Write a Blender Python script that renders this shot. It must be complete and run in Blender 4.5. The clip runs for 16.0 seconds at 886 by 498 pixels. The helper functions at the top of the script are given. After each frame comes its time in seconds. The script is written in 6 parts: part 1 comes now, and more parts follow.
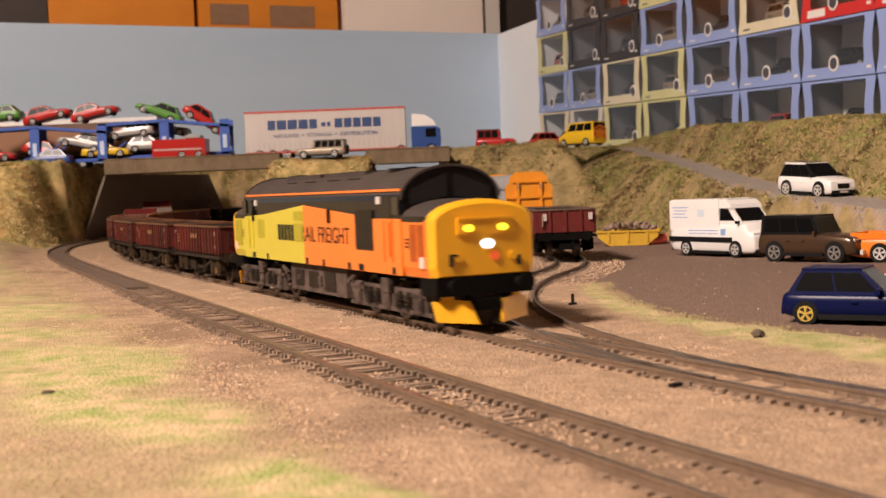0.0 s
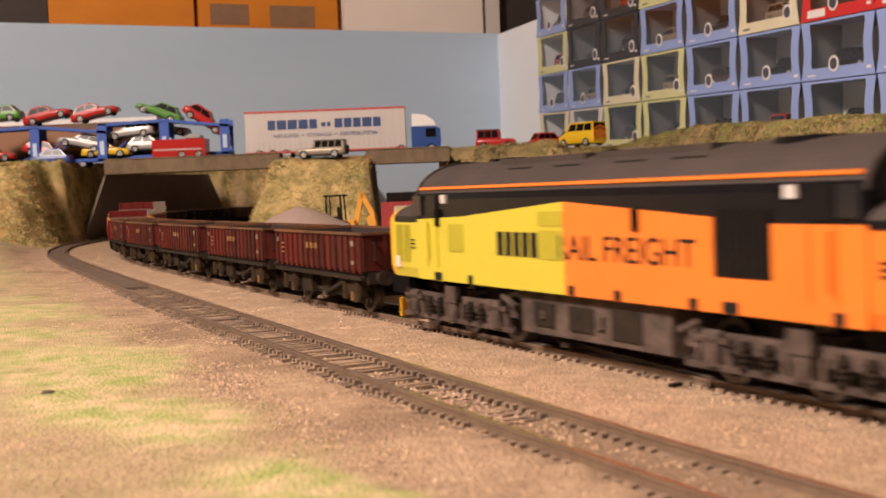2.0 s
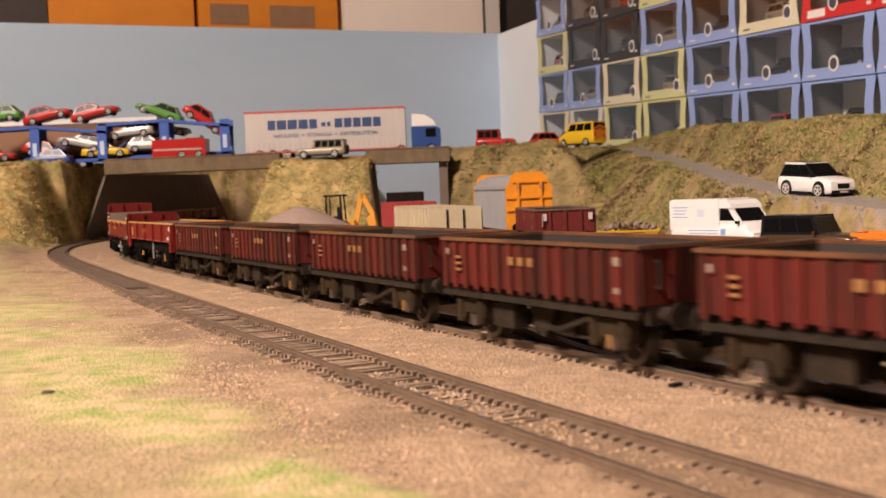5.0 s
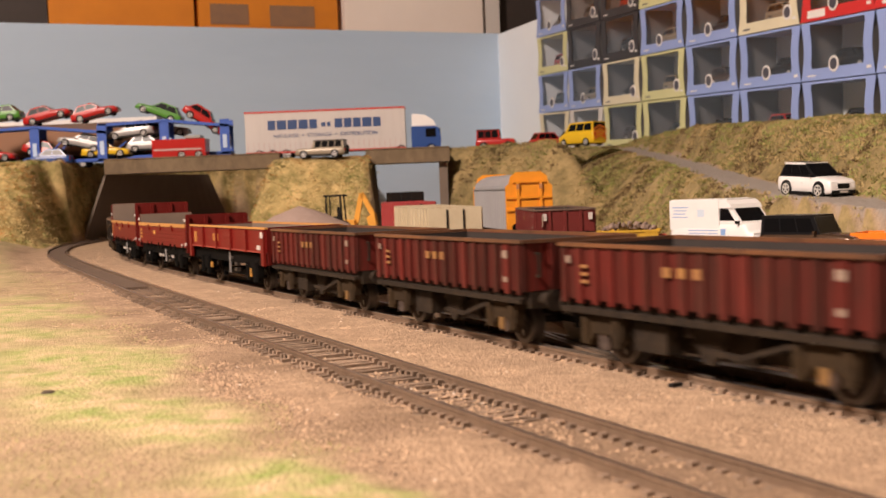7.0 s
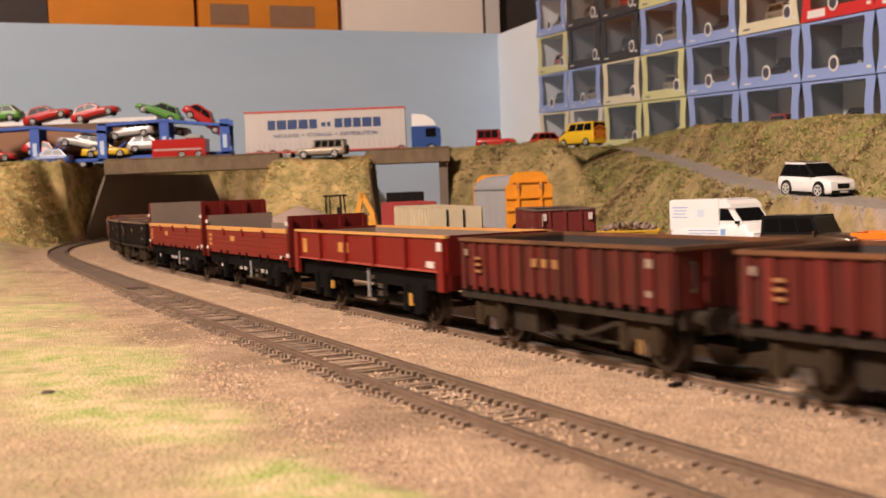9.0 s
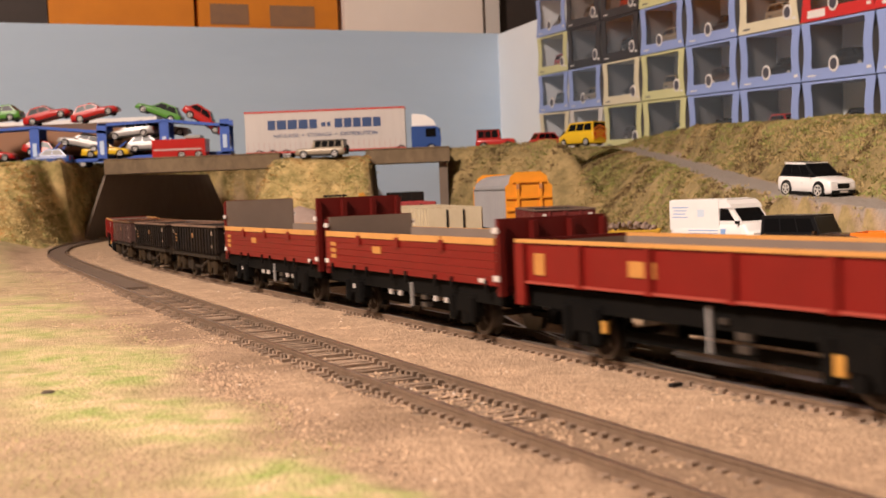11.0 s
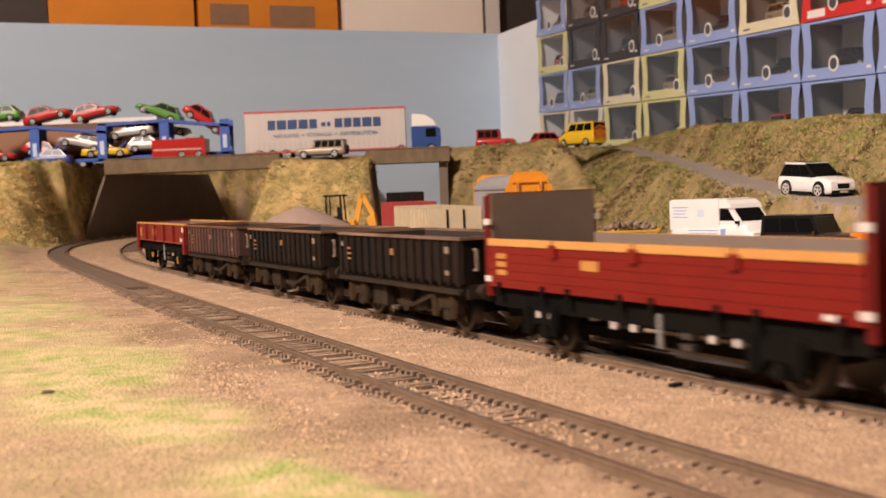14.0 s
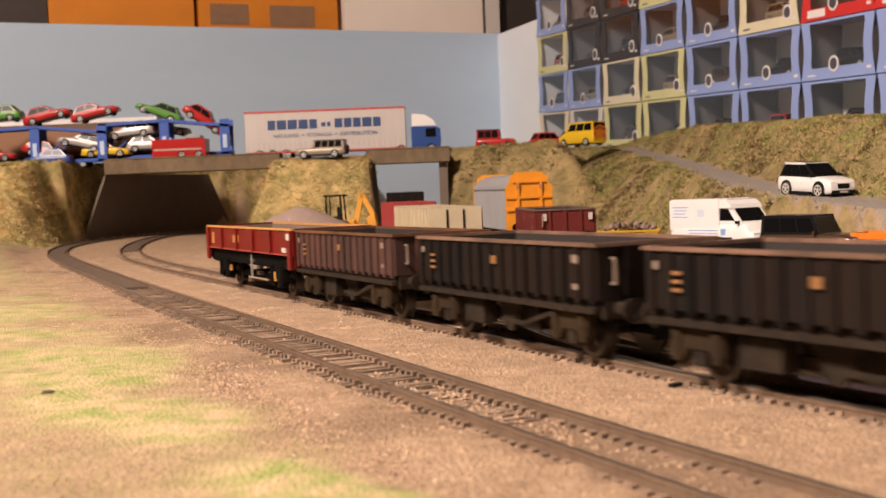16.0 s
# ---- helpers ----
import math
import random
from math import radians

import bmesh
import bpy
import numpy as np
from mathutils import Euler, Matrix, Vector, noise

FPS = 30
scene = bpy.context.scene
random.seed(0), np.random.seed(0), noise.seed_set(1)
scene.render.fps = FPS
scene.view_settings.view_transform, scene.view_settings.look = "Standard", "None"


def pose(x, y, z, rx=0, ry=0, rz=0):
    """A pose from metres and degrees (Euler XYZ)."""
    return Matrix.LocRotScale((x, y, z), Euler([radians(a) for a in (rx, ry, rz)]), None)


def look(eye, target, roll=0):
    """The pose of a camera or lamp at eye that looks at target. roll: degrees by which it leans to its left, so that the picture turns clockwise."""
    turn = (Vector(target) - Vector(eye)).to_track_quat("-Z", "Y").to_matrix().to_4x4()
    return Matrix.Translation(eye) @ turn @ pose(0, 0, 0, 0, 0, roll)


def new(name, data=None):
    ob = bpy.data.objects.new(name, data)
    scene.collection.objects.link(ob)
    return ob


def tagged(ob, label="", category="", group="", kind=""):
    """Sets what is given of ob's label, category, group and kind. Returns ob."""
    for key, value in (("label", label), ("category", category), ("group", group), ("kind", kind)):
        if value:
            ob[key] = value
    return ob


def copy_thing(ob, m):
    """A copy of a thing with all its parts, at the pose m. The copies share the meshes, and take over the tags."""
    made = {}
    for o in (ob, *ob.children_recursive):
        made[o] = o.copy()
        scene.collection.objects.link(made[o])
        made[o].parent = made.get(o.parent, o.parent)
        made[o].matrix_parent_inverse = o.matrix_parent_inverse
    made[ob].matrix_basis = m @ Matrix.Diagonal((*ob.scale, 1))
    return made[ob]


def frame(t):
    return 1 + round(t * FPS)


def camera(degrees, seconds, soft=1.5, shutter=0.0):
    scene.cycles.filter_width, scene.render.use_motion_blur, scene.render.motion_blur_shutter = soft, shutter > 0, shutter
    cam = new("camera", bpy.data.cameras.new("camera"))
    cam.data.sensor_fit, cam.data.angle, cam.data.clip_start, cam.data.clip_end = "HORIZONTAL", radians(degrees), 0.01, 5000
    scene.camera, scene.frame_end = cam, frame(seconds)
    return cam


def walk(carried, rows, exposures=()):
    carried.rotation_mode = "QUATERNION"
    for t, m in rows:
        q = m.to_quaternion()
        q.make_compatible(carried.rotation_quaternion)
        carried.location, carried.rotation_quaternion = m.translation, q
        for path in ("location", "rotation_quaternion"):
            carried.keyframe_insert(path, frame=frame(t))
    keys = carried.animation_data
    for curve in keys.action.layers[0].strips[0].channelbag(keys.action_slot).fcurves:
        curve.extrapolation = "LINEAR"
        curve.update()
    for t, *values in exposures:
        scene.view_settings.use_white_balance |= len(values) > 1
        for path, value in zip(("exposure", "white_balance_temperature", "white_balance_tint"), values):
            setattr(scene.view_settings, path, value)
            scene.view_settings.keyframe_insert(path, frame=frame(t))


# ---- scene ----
cam = camera(39.73, 16.0, 1.5, 0.85)
EYE = (0.0, 0.0, 0.0433)
AIM = (0.0, math.cos(0.04907), 0.0433 - math.sin(0.04907))
cam.data.dof.use_dof, cam.data.dof.focus_distance, cam.data.dof.aperture_fstop = True, 0.50, 44
walk(cam, [(0.0, look(EYE, AIM, -2.246)), (16.0, look(EYE, AIM, -2.246))], [(0.0, -0.07), (3.0, -0.05), (6.0, 0.04), (16.0, 0.04)])

# ---- light ----
world = bpy.data.worlds.new("room_dark")
scene.world = world
world.use_nodes = True
world.node_tree.nodes["Background"].inputs[0].default_value = (1.0, 0.86, 0.7, 1)
world.node_tree.nodes["Background"].inputs[1].default_value = 0.12


def area_lamp(name, eye, target, sx, sy, watts, colour):
    d = bpy.data.lights.new(name, "AREA")
    d.shape, d.size, d.size_y, d.energy, d.color = "RECTANGLE", sx, sy, watts, colour
    o = new(name, d)
    o.matrix_world = look(eye, target)
    return o


WARM = (1.0, 0.80, 0.69)
area_lamp("ceiling_lamp_light", (-1.0, -0.40, 1.36), (0.0, 0.5, 0.0), 0.4, 0.4, 112, WARM)

# ---- materials ----
MATS = {}


def mat(name, colour, rough=0.6, metal=0.0, second=None, scale=200.0, amount=0.35, bump=0.0, bscale=None,
        emit=None, strength=0.0, alpha=None, coat=0.0, random_value=0.0, stretch=None, trans=0.0, spec=0.5):
    """Procedural surface: base colour mixed with a second one by two sizes of noise, with fine relief."""
    if name in MATS:
        return MATS[name]
    m = bpy.data.materials.new(name)
    m.use_nodes = True
    nt = m.node_tree
    b = nt.nodes["Principled BSDF"]
    b.inputs["Roughness"].default_value = rough
    b.inputs["Metallic"].default_value = metal
    b.inputs["Specular IOR Level"].default_value = spec
    b.inputs["Coat Weight"].default_value = coat
    b.inputs["Transmission Weight"].default_value = trans
    c = (*colour, 1)
    b.inputs["Base Color"].default_value = c
    tc = nt.nodes.new("ShaderNodeTexCoord")
    vec = tc.outputs["Object"]
    if stretch:
        mp = nt.nodes.new("ShaderNodeMapping")
        mp.inputs["Scale"].default_value = stretch
        nt.links.new(vec, mp.inputs[0])
        vec = mp.outputs[0]
    if second is not None:
        fac = None
        for k, w in ((1.0, 0.6), (0.17, 0.4)):
            n = nt.nodes.new("ShaderNodeTexNoise")
            n.inputs["Scale"].default_value = scale * k
            n.inputs["Detail"].default_value = 5
            n.inputs["Roughness"].default_value = 0.65
            nt.links.new(vec, n.inputs["Vector"])
            mul = nt.nodes.new("ShaderNodeMath")
            mul.operation = "MULTIPLY"
            mul.inputs[1].default_value = w
            nt.links.new(n.outputs["Fac"], mul.inputs[0])
            if fac is None:
                fac = mul.outputs[0]
            else:
                add = nt.nodes.new("ShaderNodeMath")
                nt.links.new(fac, add.inputs[0])
                nt.links.new(mul.outputs[0], add.inputs[1])
                fac = add.outputs[0]
        ramp = nt.nodes.new("ShaderNodeMapRange")
        ramp.inputs["From Min"].default_value = 0.5 - 0.18 + (0.35 - amount) * 0.4
        ramp.inputs["From Max"].default_value = 0.5 + 0.18 + (0.35 - amount) * 0.4
        nt.links.new(fac, ramp.inputs["Value"])
        mix = nt.nodes.new("ShaderNodeMix")
        mix.data_type = "RGBA"
        mix.inputs["A"].default_value = c
        mix.inputs["B"].default_value = (*second, 1)
        nt.links.new(ramp.outputs[0], mix.inputs["Factor"])
        out = mix.outputs["Result"]
        if random_value:
            oi = nt.nodes.new("ShaderNodeObjectInfo")
            hs = nt.nodes.new("ShaderNodeHueSaturation")
            mr = nt.nodes.new("ShaderNodeMapRange")
            mr.inputs["To Min"].default_value = 1 - random_value
            mr.inputs["To Max"].default_value = 1 + random_value
            nt.links.new(oi.outputs["Random"], mr.inputs["Value"])
            nt.links.new(mr.outputs[0], hs.inputs["Value"])
            nt.links.new(out, hs.inputs["Color"])
            out = hs.outputs[0]
        nt.links.new(out, b.inputs["Base Color"])
    if bump:
        n = nt.nodes.new("ShaderNodeTexNoise")
        n.inputs["Scale"].default_value = bscale or scale * 2
        n.inputs["Detail"].default_value = 4
        nt.links.new(vec, n.inputs["Vector"])
        bp = nt.nodes.new("ShaderNodeBump")
        bp.inputs["Strength"].default_value = bump
        bp.inputs["Distance"].default_value = 0.001
        nt.links.new(n.outputs["Fac"], bp.inputs["Height"])
        nt.links.new(bp.outputs[0], b.inputs["Normal"])
    if emit:
        b.inputs["Emission Color"].default_value = (*emit, 1)
        b.inputs["Emission Strength"].default_value = strength
    if alpha is not None:
        b.inputs["Alpha"].default_value = alpha
    MATS[name] = m
    return m


# ---- mesh helpers: all in millimetres ----
def part(name, bm, material, parent=None, label="", smooth=False):
    """One mesh object from a bmesh in millimetres, under a parent if given."""
    me = bpy.data.meshes.new(name)
    bmesh.ops.scale(bm, vec=(0.001, 0.001, 0.001), verts=bm.verts)
    bmesh.ops.recalc_face_normals(bm, faces=bm.faces)
    bm.to_mesh(me)
    bm.free()
    for m in (material if isinstance(material, (list, tuple)) else [material]):
        me.materials.append(m)
    if smooth:
        for f in me.polygons:
            f.use_smooth = True
    ob = new(name, me)
    if parent is not None:
        ob.parent = parent
    if label:
        tagged(ob, label)
    return ob


def empty(name, label, category, group="", kind=""):
    o = new(name)
    o.empty_display_size = 0.01
    return tagged(o, label, category, group, kind)


def prism(bm, pts, axis, a, b, mi=0):
    """A profile drawn across an axis and drawn out along it from a to b."""
    def p3(u, v, w):
        return {"x": (w, u, v), "y": (u, w, v), "z": (u, v, w)}[axis]
    va = [bm.verts.new(p3(u, v, a)) for u, v in pts]
    vb = [bm.verts.new(p3(u, v, b)) for u, v in pts]
    n = len(pts)
    fs = [bm.faces.new(va), bm.faces.new(vb[::-1])]
    for i in range(n):
        fs.append(bm.faces.new((va[i], vb[i], vb[(i + 1) % n], va[(i + 1) % n])))
    for f in fs:
        f.material_index = mi
    return va + vb


def box(bm, x0, x1, y0, y1, z0, z1, mi=0):
    return prism(bm, [(x0, y0), (x1, y0), (x1, y1), (x0, y1)], "z", z0, z1, mi)


def cyl(bm, axis, u, v, r, a, b, seg=16, mi=0):
    return prism(bm, [(u + r * math.cos(6.28319 * i / seg), v + r * math.sin(6.28319 * i / seg)) for i in range(seg)], axis, a, b, mi)


def bar(bm, p, q, w, h=None, mi=0):
    """A square bar from p to q."""
    p, q = Vector(p), Vector(q)
    d = (q - p).normalized()
    s = d.cross(Vector((0, 0, 1)))
    s = s.normalized() if s.length > 1e-3 else Vector((1, 0, 0))
    u = s.cross(d) * ((h or w) / 2)
    s = s * (w / 2)
    va = [bm.verts.new(p + e) for e in (s + u, -s + u, -s - u, s - u)]
    vb = [bm.verts.new(q + e) for e in (s + u, -s + u, -s - u, s - u)]
    fs = [bm.faces.new(va), bm.faces.new(vb[::-1])] + [bm.faces.new((va[i], vb[i], vb[(i + 1) % 4], va[(i + 1) % 4])) for i in range(4)]
    for f in fs:
        f.material_index = mi


def bevel(bm, w, seg=2):
    es = [e for e in bm.edges if len(e.link_faces) == 2 and e.calc_face_angle(0) > 0.5]
    bmesh.ops.bevel(bm, geom=es, offset=w, segments=seg, profile=0.5, affect="EDGES", clamp_overlap=True)


def B():
    return bmesh.new()


def smooth01(t):
    t = min(1.0, max(0.0, t))
    return t * t * (3 - 2 * t)


def lerp_table(v, xs, ys):
    return float(np.interp(v, xs, ys))


# ---- tracks in plan ----
def make_curve(s0, s1, x0, y0, th0, knots, curv, step=5.0):
    """A centre line by its curvature (1/m) at knots of the length (mm); it passes (x0, y0) at 0 with heading th0."""
    s = np.arange(s0, s1 + step, step)
    k = np.interp(s, knots, curv) * 1e-3
    th = np.concatenate([[0.0], np.cumsum((k[1:] + k[:-1]) / 2 * step)])
    i0 = int(np.argmin(abs(s)))
    th = th - th[i0] + th0
    tm = (th[1:] + th[:-1]) / 2
    x = np.concatenate([[0.0], np.cumsum(np.cos(tm) * step)])
    y = np.concatenate([[0.0], np.cumsum(np.sin(tm) * step)])
    return s, x - x[i0] + x0, y - y[i0] + y0, th


TRACK_B = make_curve(-2000, 1900, -35.35, 482.69, -1.1455,
                     [-2000, -1060, -1000, -900, -750, -600, -450, -300, -150, 0, 150, 300, 450, 600, 640],
                     [2.45, 2.45, 0.6, 0.45, 0.46, 0.56, 0.57, 0.15, -0.05, 0.05, 0.05, 1.0, 1.2, 0.8, 0.0])


def at(curve, s):
    return (float(np.interp(s, curve[0], curve[1])), float(np.interp(s, curve[0], curve[2])), float(np.interp(s, curve[0], curve[3])))


# ---- the lie of the land ----
BANK_Y = [560, 650, 750, 875, 1070, 1311, 1640, 2300]
TOE = [300, 232, 190, 178, 166, 130, 70, 70]
ROAD_L = [305, 237, 210, 203, 214, 224, 230, 230]
ROAD_R = [330, 265, 250, 238, 247, 254, 262, 262]
ROAD_Z = [12, 22, 30, 38, 51, 67, 88, 88]
CREST_X = [340, 305, 295, 290, 277, 270, 268, 268]
CREST_Z = [40, 62, 72, 82, 88, 98, 98, 98]
DECK = 90.0


def bank(x, y):
    t = lerp_table(y, BANK_Y, TOE)
    a, b, z = lerp_table(y, BANK_Y, ROAD_L), lerp_table(y, BANK_Y, ROAD_R), lerp_table(y, BANK_Y, ROAD_Z)
    cx, cz = lerp_table(y, BANK_Y, CREST_X), lerp_table(y, BANK_Y, CREST_Z)
    if x < t or y < 560:
        return -9.0
    if x < a:
        return -4 + (z + 4) * smooth01((x - t) / (a - t) * 0.9 + 0.1)
    if x < b:
        return z
    if x < cx:
        return z + (cz - z) * smooth01((x - b) / (cx - b))
    return cz


def land(x, y):
    """Height of the scenery, without its roughness; and which cover lies there."""
    z, cover = -2.2, "ballast"
    zb = bank(x, y)
    if zb > z:
        a, b = lerp_table(y, BANK_Y, ROAD_L), lerp_table(y, BANK_Y, ROAD_R)
        z, cover = zb, ("lane" if a < x < b else "bush")
    if x > 8:
        yf = lerp_table(x, [8, 60, 165, 200], [1405, 1335, 1230, 1210])
        zn = -4 + (DECK + 4) * smooth01((y - yf) / 85) * (1 - smooth01((x - 125) / 75) * (1 - smooth01((y - 1560) / 60)))
        if zn > z:
            z, cover = zn, "bush"
    if -235 < x < -80 and y > 1300:
        zl = 87 * smooth01((x + 232) / 48) * smooth01((y - 1330) / 75)
        if y > 1560:
            zl *= 1 - smooth01((y - 1560) / 30)
        if zl - 4 > z:
            z, cover = zl - 4, "hay"
    if x < -120 and y > 1120:
        d = side_of(A_LINE, x, y)
        if d < -22:
            toe = lerp_table(x, [-560, -450, -370], [1180, 1232, 1262]) + 22 * nz(x, y, 50, 2.0)
            zl = (DECK + 3) * smooth01((-d - 20) / (38 if y < 1400 else 14)) * smooth01((y - toe) / 130)
            if y > 1620:
                zl *= 1 - 0.35 * smooth01((x + 262) / 60)
            if x > -392 and 1408 < y < 1572:
                zl = min(zl, DECK - 14)
            if zl - 3 > z:
                z, cover = zl - 3, "hay"
    return z, cover


def nz(x, y, s, z=0.0):
    return noise.noise((x / s, y / s, z))


def rough(x, y):
    """Lumps of the planted banks."""
    return 3.4 * nz(x, y, 30) + 2.4 * nz(x, y, 11, 4.0)


# ---- ground ----
SAND = mat("ballast_sand", (0.60, 0.415, 0.265), 0.95, second=(0.21, 0.135, 0.08), scale=900, amount=0.4, bump=1.0, bscale=1100)
A_LINE = make_curve(-1900, 1500, -24.4, 318.7, -1.155,
                    [-1900, -1280, -1100, -950, -800, -600, -400, -200, 0, 150, 400],
                    [2.1, 2.1, 1.17, 0.91, 0.48, 0.07, 0.03, 0.07, 0.0, 0.3, 0.0])
C_LINE = make_curve(-900, 200, 72.0, 250.0, -1.128,
                    [-900, -510, -490, -390, -370, 200], [-0.6, -0.6, -3.2, -3.2, 2.09, 2.09])


def ragged(x, y):
    return 9 * nz(x, y, 30) + 5 * nz(x, y, 9, 3.0)


def side_of(curve, x, y):
    i = int(np.argmin((curve[1] - x) ** 2 + (curve[2] - y) ** 2))
    h = curve[3][i]
    return (x - curve[1][i]) * -math.sin(h) + (y - curve[2][i]) * math.cos(h)


def verge(y):
    """Inner and outer edge of the grass verge beside the siding, by distance from its centre line."""
    return lerp_table(y, [285, 350, 457, 556], [42, 41, 30, 26]), lerp_table(y, [285, 333, 408, 556], [88, 76, 52, 35])


TURF = ((-58, 262, 26), (-30, 210, 19), (-105, 360, 55), (-14, 178, 16), (-170, 520, 90), (-84, 300, 26), (-38, 236, 18))


def turf(x, y):
    """How thickly the green turf lies on the front edge of the baseboard, in patches."""
    return 0.5 + 0.7 * min(1.0, sum(math.exp(-((x - a) ** 2 + (y - b_) ** 2) / (c * c)) for a, b_, c in TURF))


def build_ground():
    xs = np.concatenate([np.arange(-1300, -720, 40), np.arange(-720, 430, 5.5), np.arange(430, 1500, 40)])
    ys = np.concatenate([np.arange(-1200, 100, 40), np.arange(100, 700, 4.5), np.arange(700, 1720, 7.0), np.arange(1720, 2400, 30)])
    verts, green, yard, bush, lane, soil_and_gaps, hay = [], [], [], [], [], [], []
    for y in ys:
        for x in xs:
            z, cover = land(x, y)
            g = yd = bu = la = so = 0.0
            if cover == "ballast":
                z += 0.5 * nz(x, y, 14) + 0.35 * nz(x, y, 5, 2.0)
                if 60 < y < 1500 and x < 300:
                    d = side_of(A_LINE, x, y)
                    so = smooth01(nz(x, y, 38, 8.0) * 1.4 + 0.25 + 0.3 * nz(x, y, 10, 1.0)) * (0.9 if -75 < d < -14 else 0.45)
                    # track bed lowered and darkened: shade of the sleeper gaps put into the colour
                    if abs(d) < 13 and y < 900:
                        so = 0.95
                        z -= 1.3 * smooth01((13 - abs(d)) / 4) * smooth01((y - 150) / 180)
                    if d < -20:
                        e = -d - lerp_table(y, [140, 190, 250, 400, 900], [30, 36, 40, 33, 22]) + 1.6 * ragged(x, y)
                        g = smooth01((e + 6) / 22) * (0.45 + 0.75 * smooth01(nz(x, y, 34, 5.0) + 0.55))
                        g *= turf(x, y)
                        if y > 700:
                            g = smooth01((-d - 28 + ragged(x, y)) / 20) * 0.7
                        z += g * 1.2 - 0.6 * (d < -30)
                        if y > 880:
                            z += 0.26 * max(0.0, -d - 24) * smooth01((y - 880) / 160)
                    d2 = side_of(C_LINE, x, y) if y < 720 else 0.0
                    if x > 25 and 180 < y < 720 and d2 > 9:
                        lo_, up_ = verge(y)
                        g = max(g, smooth01((d2 - lo_ + 3 + ragged(x, y) * 0.6) / 7) * smooth01((up_ - d2 + 3 + ragged(x, y) * 0.6) / 7) * 0.95)
                        yd = smooth01((d2 - up_ + 3 + ragged(x, y) * 0.5) / 8)
                        z -= 1.3 * yd
                    if x > 20 and y >= 560:
                        k = smooth01((x - 25) / 12)
                        z -= 1.3 * max(0.0, k - yd)
                        yd = max(yd, k)
                    if y > 1180 and x < -300:
                        g = max(g, 0.3)
            elif cover == "lane":
                la = 1.0
                z += 0.5 * nz(x, y, 9)
            else:
                bu = 1.0 if cover == "bush" else 0.7
                z += rough(x, y)
            verts.append((x / 1000, y / 1000, z / 1000))
            green.append(g)
            yard.append(yd)
            bush.append(bu)
            hay.append(1.0 if cover == "hay" else 0.0)
            lane.append(la)
            soil_and_gaps.append(so)
    nx = len(xs)
    faces = [(j * nx + i, j * nx + i + 1, (j + 1) * nx + i + 1, (j + 1) * nx + i) for j in range(len(ys) - 1) for i in range(nx - 1)]
    me = bpy.data.meshes.new("ground")
    me.from_pydata(verts, [], faces)
    for nm, arr in (("green", green), ("yard", yard), ("bush", bush), ("lane", lane), ("soil_and_gaps", soil_and_gaps), ("hay", hay)):
        a = me.attributes.new(nm, "FLOAT", "POINT")
        a.data.foreach_set("value", arr)
    me.polygons.foreach_set("use_smooth", [True] * len(me.polygons))
    m = SAND.copy()
    m.name = "scenic_ground"
    nt = m.node_tree
    b = nt.nodes["Principled BSDF"]
    col = b.inputs["Base Color"].links[0].from_socket
    tc = nt.nodes["Texture Coordinate"]

    def layer(col, attr, c1, c2, scale):
        at_ = nt.nodes.new("ShaderNodeAttribute")
        at_.attribute_name = attr
        n = nt.nodes.new("ShaderNodeTexNoise")
        n.inputs["Scale"].default_value = scale
        n.inputs["Detail"].default_value = 6
        n.inputs["Roughness"].default_value = 0.7
        nt.links.new(tc.outputs["Object"], n.inputs["Vector"])
        mr = nt.nodes.new("ShaderNodeMapRange")
        mr.inputs["From Min"].default_value, mr.inputs["From Max"].default_value = 0.36, 0.64
        nt.links.new(n.outputs["Fac"], mr.inputs["Value"])
        inner = nt.nodes.new("ShaderNodeMix")
        inner.data_type = "RGBA"
        inner.inputs["A"].default_value, inner.inputs["B"].default_value = (*c1, 1), (*c2, 1)
        nt.links.new(mr.outputs[0], inner.inputs["Factor"])
        # break the cover's edge up with the same grain
        sub = nt.nodes.new("ShaderNodeMath")
        sub.operation = "MULTIPLY_ADD"
        sub.inputs[1].default_value, sub.inputs[2].default_value = 0.9, -0.45
        nt.links.new(n.outputs["Fac"], sub.inputs[0])
        add = nt.nodes.new("ShaderNodeMath")
        nt.links.new(at_.outputs["Fac"], add.inputs[0])
        nt.links.new(sub.outputs[0], add.inputs[1])
        mul = nt.nodes.new("ShaderNodeMath")
        mul.operation, mul.use_clamp = "MULTIPLY", True
        nt.links.new(add.outputs[0], mul.inputs[0])
        nt.links.new(at_.outputs["Fac"], mul.inputs[1])
        mix = nt.nodes.new("ShaderNodeMix")
        mix.data_type = "RGBA"
        nt.links.new(mul.outputs[0], mix.inputs["Factor"])
        nt.links.new(col, mix.inputs["A"])
        nt.links.new(inner.outputs["Result"], mix.inputs["B"])
        return mix.outputs["Result"]
    # dark earth patches, and the painted gap shade of the track bed
    col = layer(col, "soil_and_gaps", (0.14, 0.085, 0.052), (0.30, 0.20, 0.12), 420)
    col = layer(col, "green", (0.29, 0.34, 0.09), (0.62, 0.455, 0.27), 95)
    col = layer(col, "yard", (0.13, 0.078, 0.056), (0.22, 0.145, 0.105), 300)
    col = layer(col, "bush", (0.13, 0.105, 0.035), (0.40, 0.29, 0.13), 40)
    col = layer(col, "hay", (0.19, 0.165, 0.045), (0.66, 0.48, 0.21), 42)
    col = layer(col, "lane", (0.25, 0.215, 0.185), (0.33, 0.29, 0.25), 260)
    nt.links.new(col, b.inputs["Base Color"])
    me.materials.append(m)
